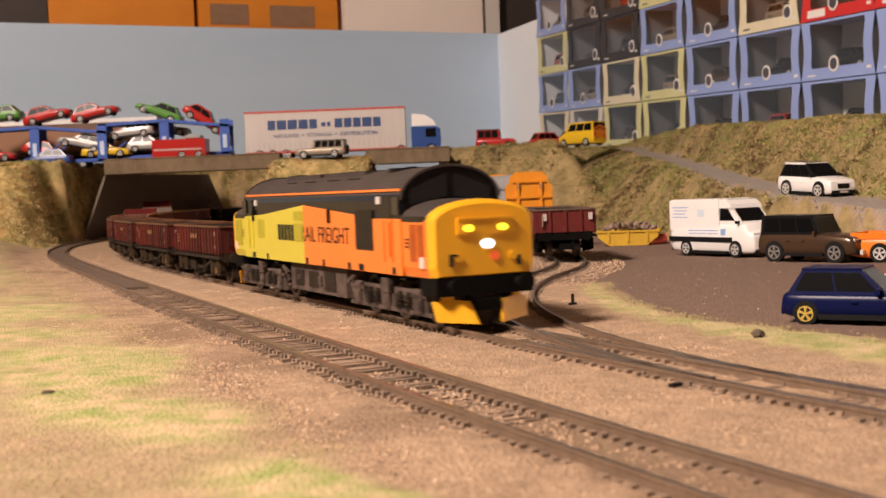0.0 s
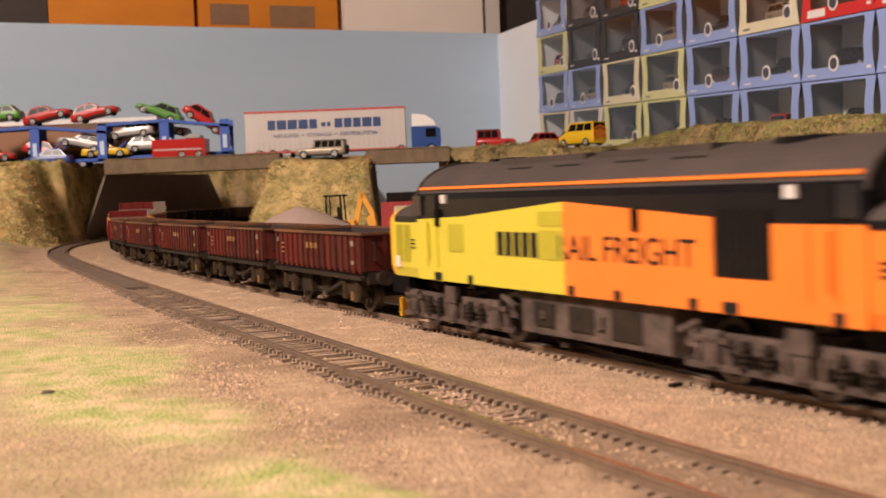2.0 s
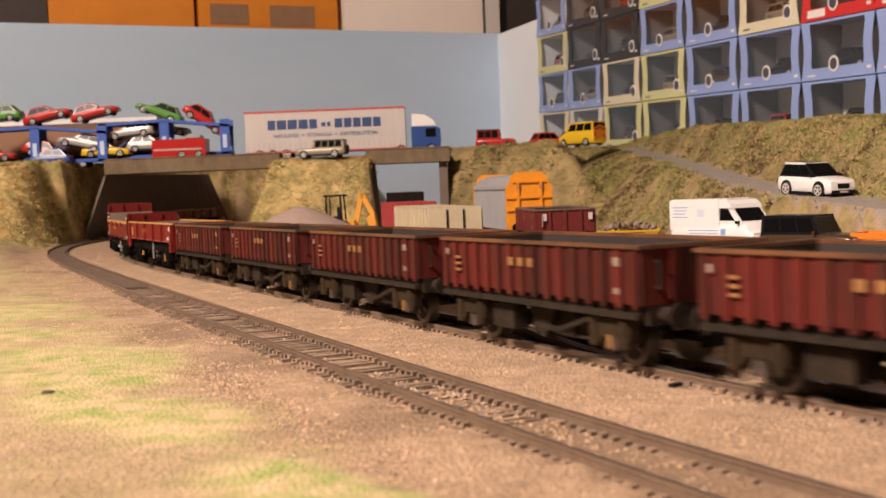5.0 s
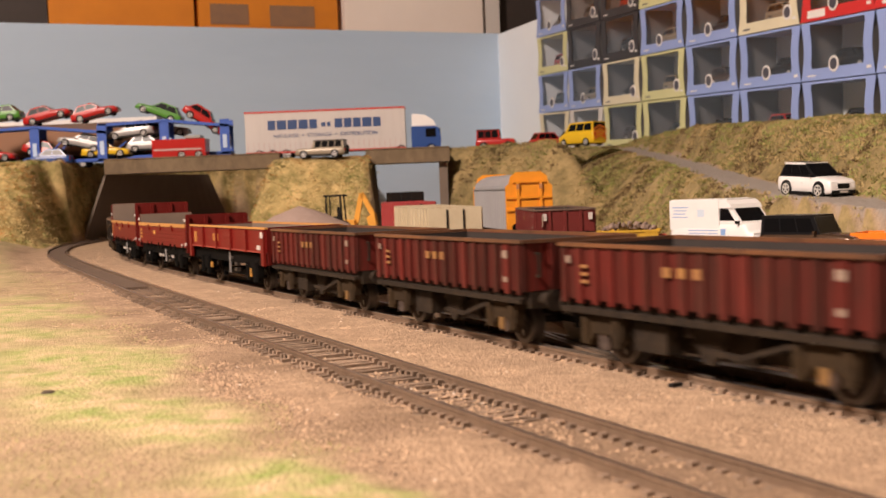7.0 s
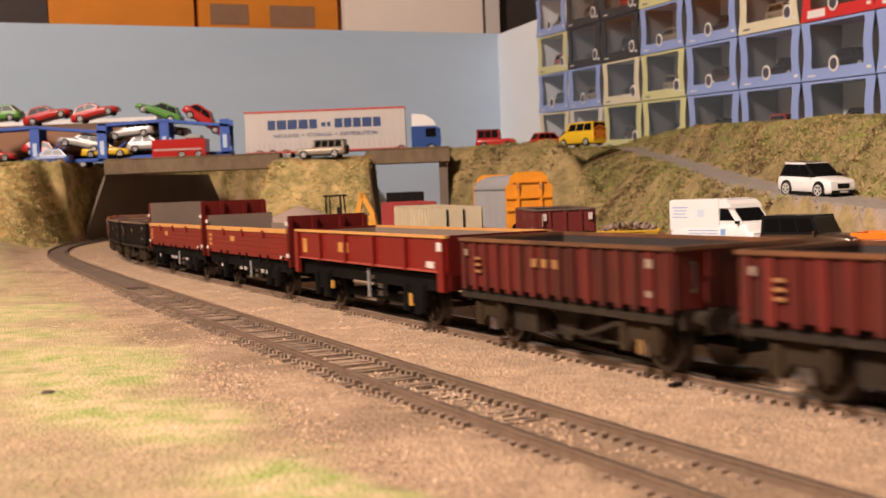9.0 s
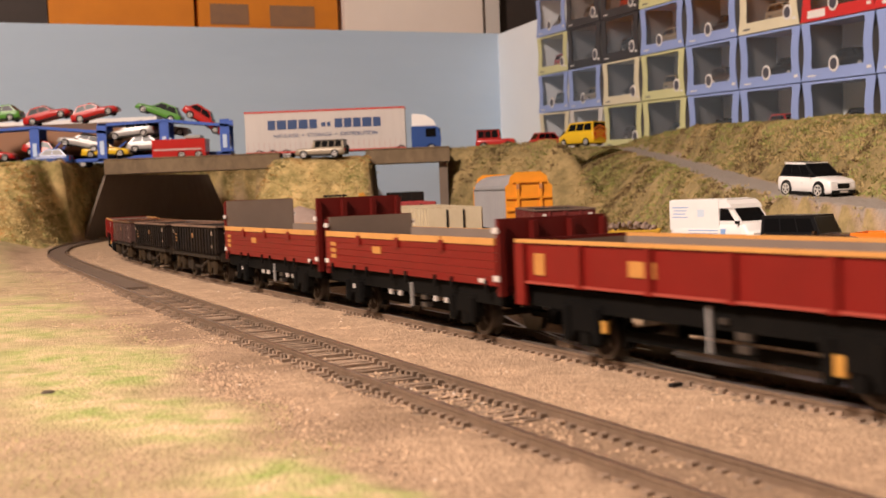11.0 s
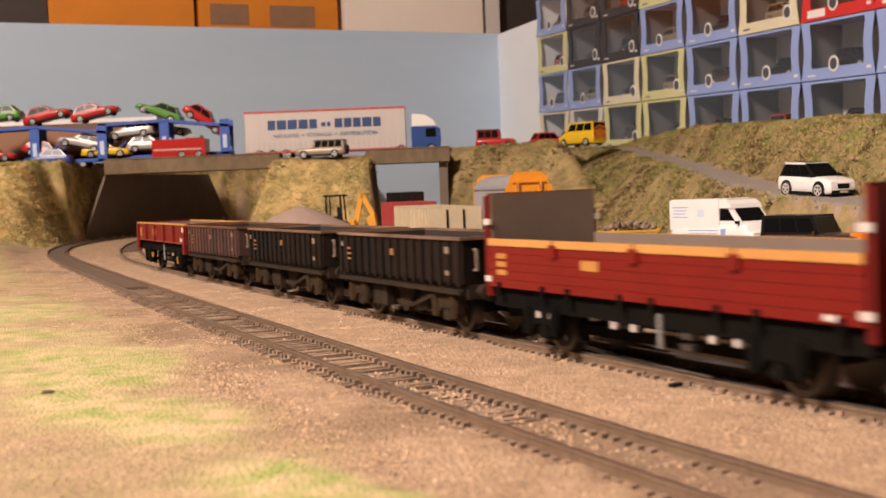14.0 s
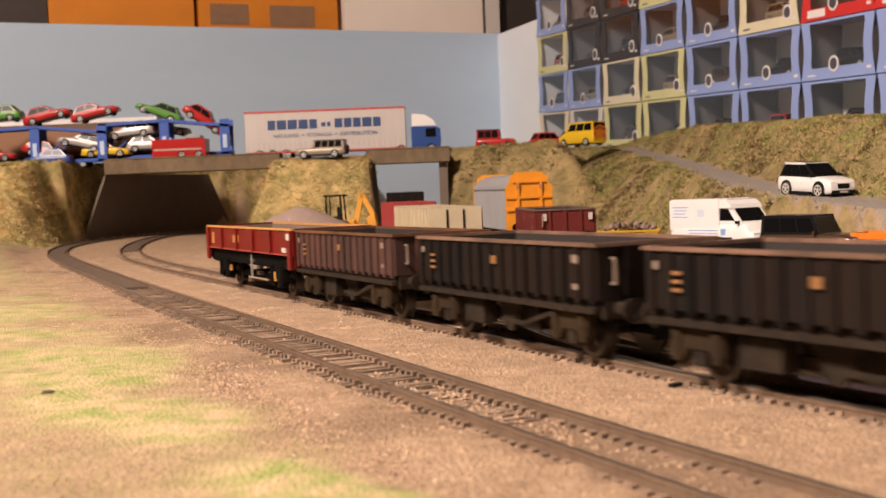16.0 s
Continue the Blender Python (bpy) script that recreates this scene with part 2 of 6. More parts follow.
    tagged(new("ground", me), "sandy ballast and scattered turf of a model railway baseboard", "ground", kind="structure")


build_ground()

# ---- track ----
RAIL = mat("rail_rust", (0.13, 0.085, 0.055), 0.6, 0.2, second=(0.22, 0.15, 0.10), scale=500)
RAIL_TOP = mat("rail_worn_top", (0.42, 0.36, 0.31), 0.32, 0.9)
SLEEPER = mat("sleeper_plastic", (0.15, 0.105, 0.073), 0.85, second=(0.33, 0.23, 0.155), scale=500, bump=0.3, random_value=0.3)
CHECK = mat("rail_check_bright", (0.5, 0.47, 0.43), 0.3, 0.9)


def rail_mesh(bm, curve, s0, s1, lat, step=8.0, w=1.1, top=0.0):
    prof_ = [(-1.1, -2.9), (1.1, -2.9), (1.1, -2.5), (0.35, -2.2), (0.35, -0.9), (w / 2, -0.7), (w / 2, top), (-w / 2, top), (-w / 2, -0.7), (-0.35, -0.9), (-0.35, -2.2), (-1.1, -2.5)]
    rings = []
    n = max(2, int((s1 - s0) / step))
    for i in range(n + 1):
        x, y, h = at(curve, s0 + (s1 - s0) * i / n)
        nx, ny = -math.sin(h), math.cos(h)
        rings.append([bm.verts.new((x + nx * (lat + u), y + ny * (lat + u), v)) for u, v in prof_])
    m = len(prof_)
    for a, b in zip(rings, rings[1:]):
        for j in range(m):
            f = bm.faces.new((a[j], a[(j + 1) % m], b[(j + 1) % m], b[j]))
            f.material_index = 1 if j == 6 else 0
    bm.faces.new(rings[0])
    bm.faces.new(rings[-1][::-1])


def sleeper_mesh():
    bm = B()
    box(bm, -1.0, 1.0, -12.8, 12.8, -4.6, -2.6)
    for s in (-1, 1):
        box(bm, -0.8, 0.8, s * 8.25 - 2.3, s * 8.25 - 0.9, -2.6, -1.7)
        box(bm, -0.8, 0.8, s * 8.25 + 0.9, s * 8.25 + 2.3, -2.6, -1.7)
    me = bpy.data.meshes.new("sleeper")
    bmesh.ops.scale(bm, vec=(0.001,) * 3, verts=bm.verts)
    bmesh.ops.recalc_face_normals(bm, faces=bm.faces)
    bm.to_mesh(me)
    bm.free()
    me.materials.append(SLEEPER)
    return me


def build_track(name, label, curve, s0, s1, near, sink):
    tr = empty(name, label, "railway track", kind="structure")
    for lat in (-8.25, 8.25):
        bm = B()
        rail_mesh(bm, curve, s0, s1, lat)
        part("rail", bm, [RAIL, RAIL_TOP], tr)
    me = sleeper_mesh()
    rnd = random.Random(4)
    s = s0 + 5
    rest = B()
    while s < s1:
        x, y, h = at(curve, s)
        dz = sink(s, rnd)
        if near[0] < s < near[1]:
            o = new("sleeper", me)
            o.parent = tr
            o.matrix_basis = pose(x / 1000, y / 1000, dz / 1000, 0, rnd.uniform(-1, 1), math.degrees(h) + rnd.uniform(-1.5, 1.5))
        else:
            c, sn = math.cos(h), math.sin(h)
            vs = box(rest, -1.0, 1.0, -13, 13, -4.6, -2.6 + dz)
            for v in vs:
                u, w = v.co.x, v.co.y
                v.co.x, v.co.y = x + c * u - sn * w, y + sn * u + c * w
        s += 3.8
    tagged(part("sleepers_far", rest, SLEEPER, tr), kind="stuff")
    return tr


def sink_a(s, rnd):
    return 0.8 + rnd.uniform(-0.6, 0.15) - 1.0 * smooth01((s + 20) / 170) - 1.5 * (s < -330)


track_a = build_track("track_1", "weathered model railway track half buried in sandy ballast", A_LINE, -1880, 900, (-640, 420), sink_a)
INFILL = mat("crossing_infill", (0.14, 0.095, 0.065), 0.85, second=(0.09, 0.06, 0.04), scale=120, bump=0.3)


def build_infill(curve, s0, s1, tr):
    bm = B()
    rows = []
    n = int((s1 - s0) / 8.6)
    for k in range(n + 1):
        x, y, h = at(curve, s0 + k * 8.6)
        rows.append([bm.verts.new((x - math.sin(h) * u, y + math.cos(h) * u, v)) for u, v in ((-7.0, -1.2), (7.0, -1.2), (7.0, -3), (-7.0, -3))])
    for a_, b_ in zip(rows, rows[1:]):
        for j in range(4):
            bm.faces.new((a_[j], a_[(j + 1) % 4], b_[(j + 1) % 4], b_[j]))
    bm.faces.new(rows[0])
    bm.faces.new(rows[-1][::-1])
    part("infill_panel", bm, INFILL, tr, "dark flat infill between the rails")


build_infill(A_LINE, -1330, -336, track_a)
track_b = build_track("track_2", "curved model railway main line with dark sleepers", TRACK_B, -1990, 1880, (-560, 330), lambda s, rnd: 0.35 + rnd.uniform(-0.55, 0.25) - 1.4 * (s < -640))
build_infill(TRACK_B, -1160, -650, track_b)
build_track("track_3", "siding curving from the points into the yard", C_LINE, -880, 60, (-560, 60), lambda s, rnd: 0.2 + rnd.uniform(-0.6, 0.3))

# point blades and check rails of the turnout
for lat, s0_, s1_, cv in ((-6.4, -120, -20, C_LINE), (6.5, -60, 40, C_LINE), (-6.5, 150, 215, TRACK_B), (6.4, 205, 290, TRACK_B)):
    bm = B()
    rail_mesh(bm, cv, s0_, s1_, lat)
    o = part("check_rail", bm, [RAIL, CHECK])
    tagged(o, "short worn check rail of the turnout", "rail", kind="structure")

# ---- bridge, abutments, back boards ----
BEAM = mat("bridge_beam_wood", (0.21, 0.15, 0.085), 0.85, second=(0.10, 0.07, 0.04), scale=90, stretch=(1.4, 1, 0.8), bump=0.6)
CARD = mat("tunnel_card_grey", (0.17, 0.13, 0.10), 0.9, second=(0.14, 0.105, 0.08), scale=60)
BLUE = mat("back_board_blue", (0.48, 0.60, 0.74), 0.75, second=(0.43, 0.55, 0.69), scale=9, amount=0.4, bump=0.3, bscale=45, stretch=(0.35, 0.35, 1.6))
PALE = mat("side_board_pale_blue", (0.86, 0.92, 0.97), 0.75, second=(0.82, 0.88, 0.94), scale=10, bump=0.08, bscale=150)


def rotated(bm, vs, deg, cx=0.0, cy=0.0):
    bmesh.ops.rotate(bm, verts=vs, cent=(cx, cy, 0), matrix=Matrix.Rotation(radians(deg), 3, "Z"))


def build_bridges():
    for nm, x0, x1, y0, lab in (("bridge_deck", -386, -184, 1415, "dark wooden road bridge deck over the tunnel mouth"),
                                ("bridge_deck", -85, 12, 1420, "short dark wooden road bridge deck beside the mound")):
        t = empty(nm, lab, "bridge", "road bridge decks")
        bm = B()
        box(bm, x0, x1, y0 + 4, y0 + 150, DECK - 13, DECK - 6)
        part("deck", bm, BEAM, t)
        n = 8 if x1 - x0 > 150 else 4
        for i in range(n):
            a, b_ = x0 + (x1 - x0) * i / n, x0 + (x1 - x0) * (i + 1) / n
            bm = B()
            box(bm, a + 0.02, b_ - 0.02, y0, y0 + 3.8, DECK - 15, DECK + 1)
            part("fascia_board", bm, BEAM, t)
        bm = B()
        box(bm, x0, x1, y0 - 1, y0 + 6, DECK + 1.2, DECK + 2.4)
        part("kerb", bm, BEAM, t)
    t = empty("tunnel_wall", "brown-grey card lining curving inside the tunnel", "tunnel lining")
    bm = B()
    ring = []
    for k in range(24):
        lo_, hi_ = at(A_LINE, -1185 - k * 14.4), at(A_LINE, -1225 - k * 10.2)
        q = [(lo_, -21, -5), (hi_, -4, DECK - 14), (hi_, -7, DECK - 14), (lo_, -24, -5)]
        ring.append([bm.verts.new((p_[0] - math.sin(p_[2]) * u, p_[1] + math.cos(p_[2]) * u, v)) for p_, u, v in q])
    for a_, b_ in zip(ring, ring[1:]):
        for j in range(4):
            bm.faces.new((a_[j], a_[(j + 1) % 4], b_[(j + 1) % 4], b_[j]))
    bm.faces.new(ring[0])
    bm.faces.new(ring[-1][::-1])
    part("tunnel_lining", bm, CARD, t)
    bm = B()
    box(bm, -1, 9, 1430, 1560, -5, DECK - 15)
    t2 = part("bridge_pier", bm, CARD)
    tagged(t2, "plain grey card pier under the short bridge", "bridge pier")


build_bridges()


def wall_between(name, p, q, z0, z1, thick, material, label):
    bm = B()
    p, q = Vector(p), Vector(q)
    n = Vector((-(q - p).y, (q - p).x)).normalized() * thick
    prism(bm, [tuple(p), tuple(q), tuple(q + n), tuple(p + n)], "z", z0, z1)
    return tagged(part(name, bm, material), label, "wall", kind="structure")


CORNER = (132, 2373)
wall_between("back_board", (-1400, 1632), CORNER, -10, 336, 12, BLUE, "sky-blue painted backscene board behind the layout")
wall_between("side_board", CORNER, (858, 0), -10, 334, -12, PALE, "pale blue painted side board behind stacked boxes")

# ---- the room round the layout ----
CREAM = mat("room_wall_cream", (0.62, 0.52, 0.44), 0.85, second=(0.58, 0.48, 0.40), scale=8, bump=0.1, bscale=120)
# ROOMW and CEIL cover unseen surfaces, darkened to cut bounced fill light
ROOMW = mat("room_wall_unseen_dark", (0.26, 0.21, 0.17), 0.9, second=(0.22, 0.18, 0.15), scale=8, bump=0.1, bscale=120)
CARPET = mat("room_floor_carpet", (0.18, 0.15, 0.13), 0.95, second=(0.12, 0.10, 0.09), scale=80, bump=0.4)
CEIL = mat("ceiling_dark_buff", (0.40, 0.36, 0.31), 0.95, second=(0.36, 0.32, 0.28), scale=6, bump=0.1, bscale=80)
wall_between("wall_north", (-2200, 2950), (1900, 2950), -1000, 1450, 60, CREAM, "plain cream room wall")
wall_between("wall_south", (1900, -1700), (-2200, -1700), -1000, 1450, 60, ROOMW, "unseen room wall, dark brown to cut bounced light")
wall_between("wall_east", (1900, 2950), (1900, -1700), -1000, 1450, 60, ROOMW, "unseen room wall, dark brown to cut bounced light")
wall_between("wall_west", (-2200, -1700), (-2200, 2950), -1000, 1450, 60, ROOMW, "unseen room wall, dark brown to cut bounced light")
bm = B()
box(bm, -2260, 1960, -1760, 3010, -1060, -1000)
tagged(part("floor", bm, CARPET), "dark carpeted room floor", "floor", kind="structure")
bm = B()
box(bm, -2260, 1960, -1760, 3010, 1450, 1500)
tagged(part("ceiling", bm, CEIL), "unseen room ceiling, dark buff to cut bounced light", "ceiling", kind="structure")

# ---- train materials ----
L_ORANGE = mat("loco_orange_paint", (0.80, 0.20, 0.025), 0.35, second=(0.72, 0.17, 0.02), scale=60, coat=0.15)
L_YELLOW = mat("loco_lime_yellow_paint", (0.56, 0.48, 0.04), 0.35, second=(0.50, 0.42, 0.035), scale=60, coat=0.15)
L_NOSE = mat("loco_warning_yellow_paint", (0.82, 0.42, 0.015), 0.38, second=(0.74, 0.36, 0.012), scale=60, coat=0.15)
# livery colours darkened, so louvres and nose grilles carry the shade of their slats
L_LOUVRE_Y = mat("loco_louvre_lime_shaded", (0.44, 0.39, 0.035), 0.5, second=(0.38, 0.33, 0.03), scale=90)
L_LOUVRE_O = mat("loco_louvre_orange_shaded", (0.50, 0.12, 0.02), 0.5, second=(0.42, 0.10, 0.018), scale=90)
L_BLACK = mat("loco_black_paint", (0.005, 0.005, 0.007), 0.22, second=(0.009, 0.008, 0.009), scale=80, spec=0.22)
L_ROOF = mat("loco_roof_weathered", (0.034, 0.027, 0.025), 0.65, second=(0.062, 0.046, 0.039), scale=70, bump=0.1, spec=0.3)
L_GLASS = mat("loco_dark_glass", (0.012, 0.012, 0.014), 0.12, second=(0.02, 0.02, 0.02), scale=40)
UNDER = mat("underframe_weathered", (0.009, 0.007, 0.006), 0.85, second=(0.036, 0.024, 0.014), scale=220, amount=0.33, bump=0.5, spec=0.2)
UNDER_G = mat("bogie_grey_weathered", (0.02, 0.016, 0.014), 0.8, second=(0.14, 0.10, 0.08), scale=220, amount=0.33, bump=0.5, spec=0.2)
FRAME_BLACK = mat("frame_clean_black", (0.002, 0.002, 0.002), 0.85, second=(0.006, 0.005, 0.004), scale=90, spec=0.08)
STEEL = mat("wheel_tread_steel", (0.16, 0.145, 0.135), 0.4, 0.8, second=(0.10, 0.085, 0.075), scale=120)
WHEEL = mat("wheel_dark", (0.015, 0.012, 0.011), 0.8, second=(0.04, 0.028, 0.022), scale=120, spec=0.2)
BRASS = mat("axlebox_yellow", (0.50, 0.26, 0.05), 0.6, second=(0.45, 0.22, 0.04), scale=200)
WHITE = mat("label_white", (0.62, 0.57, 0.53), 0.65, second=(0.46, 0.41, 0.37), scale=200)
GOLD = mat("label_gold", (0.46, 0.22, 0.05), 0.6, second=(0.32, 0.12, 0.03), scale=200)
MARK = mat("mark_dark", (0.012, 0.011, 0.01), 0.7, spec=0.2)
LAMP_Y = mat("marker_lamp_glow", (0.9, 0.8, 0.1), 0.4, emit=(1.0, 0.80, 0.03), strength=1.6)
LAMP_W = mat("head_lamp_glow", (0.9, 0.9, 1.0), 0.3, emit=(0.60, 0.72, 1.0), strength=2.4)
LAMP_R = mat("tail_lamp_lens", (0.75, 0.12, 0.03), 0.4, emit=(1.0, 0.15, 0.03), strength=0.25)
PINK = mat("builder_plate_pink", (0.8, 0.55, 0.48), 0.5)


def section(w, zb, zs, zt, n=10, tuck=0.0):
    """A body's cross section: sides up to zs, then an arc up to zt."""
    pts = [(-w + tuck, zb), (-w, zb + 3), (-w, zs)]
    for i in range(1, n):
        a = math.pi * i / n
        pts.append((-w * math.cos(a), zs + (zt - zs) * math.sin(a)))
    return pts + [(w, zs), (w, zb + 3), (w - tuck, zb)]


def loft(bm, rings, mats=None, caps=True):
    """rings: (x, [(y, z)...]); mats(i, j) gives the material of the face between ring i and i+1 at side j."""
    vs = [[bm.verts.new((x, y, z)) for y, z in r] for x, r in rings]
    n = len(vs[0])
    for i in range(len(vs) - 1):
        for j in range(n):
            f = bm.faces.new((vs[i][j], vs[i + 1][j], vs[i + 1][(j + 1) % n], vs[i][(j + 1) % n]))
            f.material_index = mats(i, j) if mats else 0
    if caps:
        bm.faces.new(vs[0]).material_index = mats(0, -1) if mats else 0
        bm.faces.new(vs[-1][::-1]).material_index = mats(len(vs) - 2, -2) if mats else 0


def one(name, material, parent, *boxes, label="", bev=0.0):
    bm = B()
    for b in boxes:
        box(bm, *b)
    if bev:
        bevel(bm, bev, 1)
    return part(name, bm, material, parent, label)


def wheelset(parent, x, r, gauge_half=7.3):
    """Axle with two flanged wheels; spokes drilled so that the turning shows."""
    bm = B()
    cyl(bm, "y", 0, 0, 1.0, -12, 12, 8)
    for s in (-1, 1):
        cyl(bm, "y", 0, 0, r, s * gauge_half, s * (gauge_half + 2.4), 24, 1)
        cyl(bm, "y", 0, 0, r + 0.8, s * gauge_half, s * (gauge_half - 0.7), 24, 1)
        cyl(bm, "y", 0, 0, r * 0.8, s * (gauge_half + 2.4), s * (gauge_half + 2.6), 20, 0)
        for k in range(4):
            a = k * math.pi / 2
            cyl(bm, "y", r * 0.5 * math.cos(a), r * 0.5 * math.sin(a), r * 0.14, s * (gauge_half + 2.6), s * (gauge_half + 2.9), 8, 1)
    o = part("wheelset", bm, [WHEEL, STEEL], parent)
    o.location = (x / 1000, 0, r / 1000)
    return o


def buffer_pair(parent, x, sgn, z=13.6, face=UNDER):
    for s in (-1, 1):
        bm = B()
        cyl(bm, "x", s * 11.4, z, 1.7, x, x + sgn * 3.0, 12)
        cyl(bm, "x", s * 11.4, z, 1.1, x + sgn * 3.0, x + sgn * 5.0, 10)
        cyl(bm, "x", s * 11.4, z, 2.8, x + sgn * 5.0, x + sgn * 5.9, 18)
        part("buffer", bm, face, parent)


def coupling(parent, x, sgn):
    bm = B()
    bar(bm, (x - sgn * 10, 0, 7), (x + sgn * 5, 0, 7), 3, 1.6)
    bar(bm, (x + sgn * 5, -4.5, 7.4), (x + sgn * 5, 4.5, 7.4), 1.4, 3.6)
    part("coupling", bm, FRAME_BLACK, parent)


def words(name, text, size, width, parent, m, material):
    """Letters as a thin mesh, fitted to a width in millimetres."""
    d_ = bpy.data.curves.new(name, "FONT")
    d_.body, d_.size, d_.extrude, d_.align_x = text, size / 1000, 0.00012, "CENTER"
    d_.materials.append(material)
    o = new(name, d_)
    dg = bpy.context.evaluated_depsgraph_get()
    me = bpy.data.meshes.new_from_object(o.evaluated_get(dg))
    bpy.data.objects.remove(o)
    xs = [v.co.x for v in me.vertices]
    k = width / 1000 / (max(xs) - min(xs))
    for v in me.vertices:
        v.co.x *= k
    o = new(name, me)
    o.parent = parent
    o.matrix_basis = m
    return o


def build_loco():
    t = empty("locomotive", "orange and yellow diesel locomotive with black roof and lit headlamps", "locomotive")
    # body shell with roof
    bm = B()
    sec = section(17.5, 15.8, 40.2, 50.8, 18, 1.6)
    rings = [(-93.5, [(y, min(z, 36.0)) for y, z in sec]), (-92.5, sec), (-60, sec), (0, sec), (60, sec), (92.5, sec), (93.5, [(y, min(z, 36.0)) for y, z in sec])]
    rings = rings[1:-1]
    loft(bm, rings, lambda i, j: 1 if 2 < j < len(sec) - 4 else 0)
    part("body_shell", bm, [L_BLACK, L_ROOF], t, "gloss black upper body sides")
    for s in (-1, 1):
        y0, y1 = (-17.95, -17.45) if s < 0 else (17.45, 17.95)
        bm = B()
        prism(bm, [(-93, 16.0), (-7, 16.0), (-7, 39), (-62, 35.2), (-93, 34.2)], "y", y0, y1)
        part("yellow_side_panel", bm, L_YELLOW, t, "lime yellow side panel")
        bm = B()
        prism(bm, [(-7, 16.0), (93, 16.0), (93, 34.2), (68.5, 34.2), (68.5, 23.2), (51, 23.2), (51, 35.4), (-7, 39)], "y", y0, y1)
        part("orange_side_panel", bm, L_ORANGE, t, "orange side panel")
        ys = (-18.15, -17.5) if s < 0 else (17.5, 18.15)
        one("cantrail_stripe", L_ORANGE, t, (-92, 91.5, *sorted((s * 15.8, s * 17.2)), 43.1, 43.9))
        one("radiator_grille", L_BLACK, t, *[(51.8 + 2.4 * k, 53.5 + 2.4 * k, *ys, 24, 37) for k in range(7)])
        for x0, n, z0, z1, m in ((-19, 5, 33.0, 36.6, L_LOUVRE_Y), (-19, 5, 24.6, 31.8, L_LOUVRE_Y), (-71, 4, 25, 33, L_LOUVRE_Y)):
            one("louvre", m, t, *[(x0 + 2.6 * k, x0 + 2.6 * k + 1.7, ys[0] - 0.1, ys[1] + 0.1, z0, z1) for k in range(n)])
        # small steps let into the skirt
        for x in (-79, -58, -4, 16, 44, 56, 86):
            w = 5 if x in (-79, 56) else 3
            one("footstep", MARK, t, (x - w / 2, x + w / 2, ys[0] + 0.14, ys[1] - 0.14, 16.1, 18.5))
        for x in (-78, 24):
            one("lamp_bracket", FRAME_BLACK, t, (x - 1.3, x + 1.3, ys[0] - 0.3, ys[1] + 0.3, 32.2, 37.2))
        # cab doors, windows and handrails
        for c in (-1, 1):
            base = L_ORANGE if c > 0 else L_YELLOW
            one("cab_side_window", L_GLASS, t, (c * 90.5 - 4.6, c * 90.5 + 1.2, ys[0] - 0.05, ys[1] + 0.05, 35.4, 41.4), label="dark cab side window")
            one("cab_door", L_BLACK, t, (c * 82 - 3.0, c * 82 + 3.0, ys[0] - 0.02, ys[1] + 0.02, 35, 41.6))
            one("door_edge", base, t, (c * 85.6 - 0.35, c * 85.6 + 0.35, ys[0] - 0.2, ys[1] + 0.2, 20, 34), (c * 78.6 - 0.3, c * 78.6 + 0.3, ys[0] - 0.2, ys[1] + 0.2, 20, 34))
            one("handrail", base, t, (c * 84.2 - 0.3, c * 84.2 + 0.3, ys[0] - 0.7, ys[1] + 0.7, 22, 33))
            one("number_plate", WHITE, t, (c * 74 - 1.6, c * 74 + 1.6, ys[0], ys[1], 39, 41.5))
            one("data_panel", MARK, t, (c * 97 - 1.6, c * 97 + 1.6, ys[0] + 0.35, ys[1] - 0.35, 27.6, 28.0), (c * 97 - 1.6, c * 97 + 1.6, ys[0] + 0.35, ys[1] - 0.35, 26.4, 26.8), (c * 97 - 1.6, c * 97 + 1.6, ys[0] + 0.35, ys[1] - 0.35, 25.2, 25.6))
        # company name as plain bars, the trade words in letters
        for k in range(5):
            one("lettering_bar", MARK, t, (-41 + k * 4.5, -41 + k * 4.5 + 3.3, *ys, 24.8, 31.2))
        words("lettering", "RAIL FREIGHT", 8.6, 55, t, pose(0.0175, s * 0.01797, 0.0249, 90, 0, 0 if s < 0 else 180), MARK)
    # roof fittings
    for x0, x1 in ((-55, -10), (-5, 40)):
        one("roof_panel", L_ROOF, t, (x0, x1, -9, 9, 48.7, 50.9), bev=0.4)
    for x in (-44, -20, 8, 30):
        one("roof_slot", MARK, t, (x, x + 12, -12.2, -11.6, 47.6, 48.2))
    one("exhaust_port", L_BLACK, t, (-64, -60, -3, 3, 49.5, 51.6), (-72, -69, -3, 3, 49.5, 51.4), bev=0.3)
    bm = B()
    cyl(bm, "z", 62, 0, 8.5, 49, 51.0, 24)
    cyl(bm, "z", 62, 0, 2, 51.0, 51.4, 12)
    part("radiator_fan", bm, L_BLACK, t)
    for c in (-1, 1):
        side = L_ORANGE if c > 0 else L_YELLOW
        # windscreen end of the cab
        bm = B()
        for y0, y1 in ((-14.5, -1.2), (1.2, 14.5)):
            pts = [(y0, 38.6 if abs(y0) > 5 else 41), (y1, 41 if abs(y0) > 5 else 38.6), (y1, 48.6 if abs(y1) < 5 else 43.6), (y0, 43.6 if abs(y0) > 5 else 48.6)]
            prism(bm, pts, "x", c * 92.6, c * 92.95)
        part("windscreen", bm, L_GLASS, t, "dark split windscreen")
        bm = B()
        ring = section(17.6, 33, 40.3, 51.0, 14)[2:-2]
        for (a, b_), (d, e) in zip(ring, ring[1:]):
            bar(bm, (c * 93, a, b_), (c * 93, d, e), 0.8, 0.8)
        part("windscreen_rim", bm, L_ROOF, t)
        # nose
        bm = B()
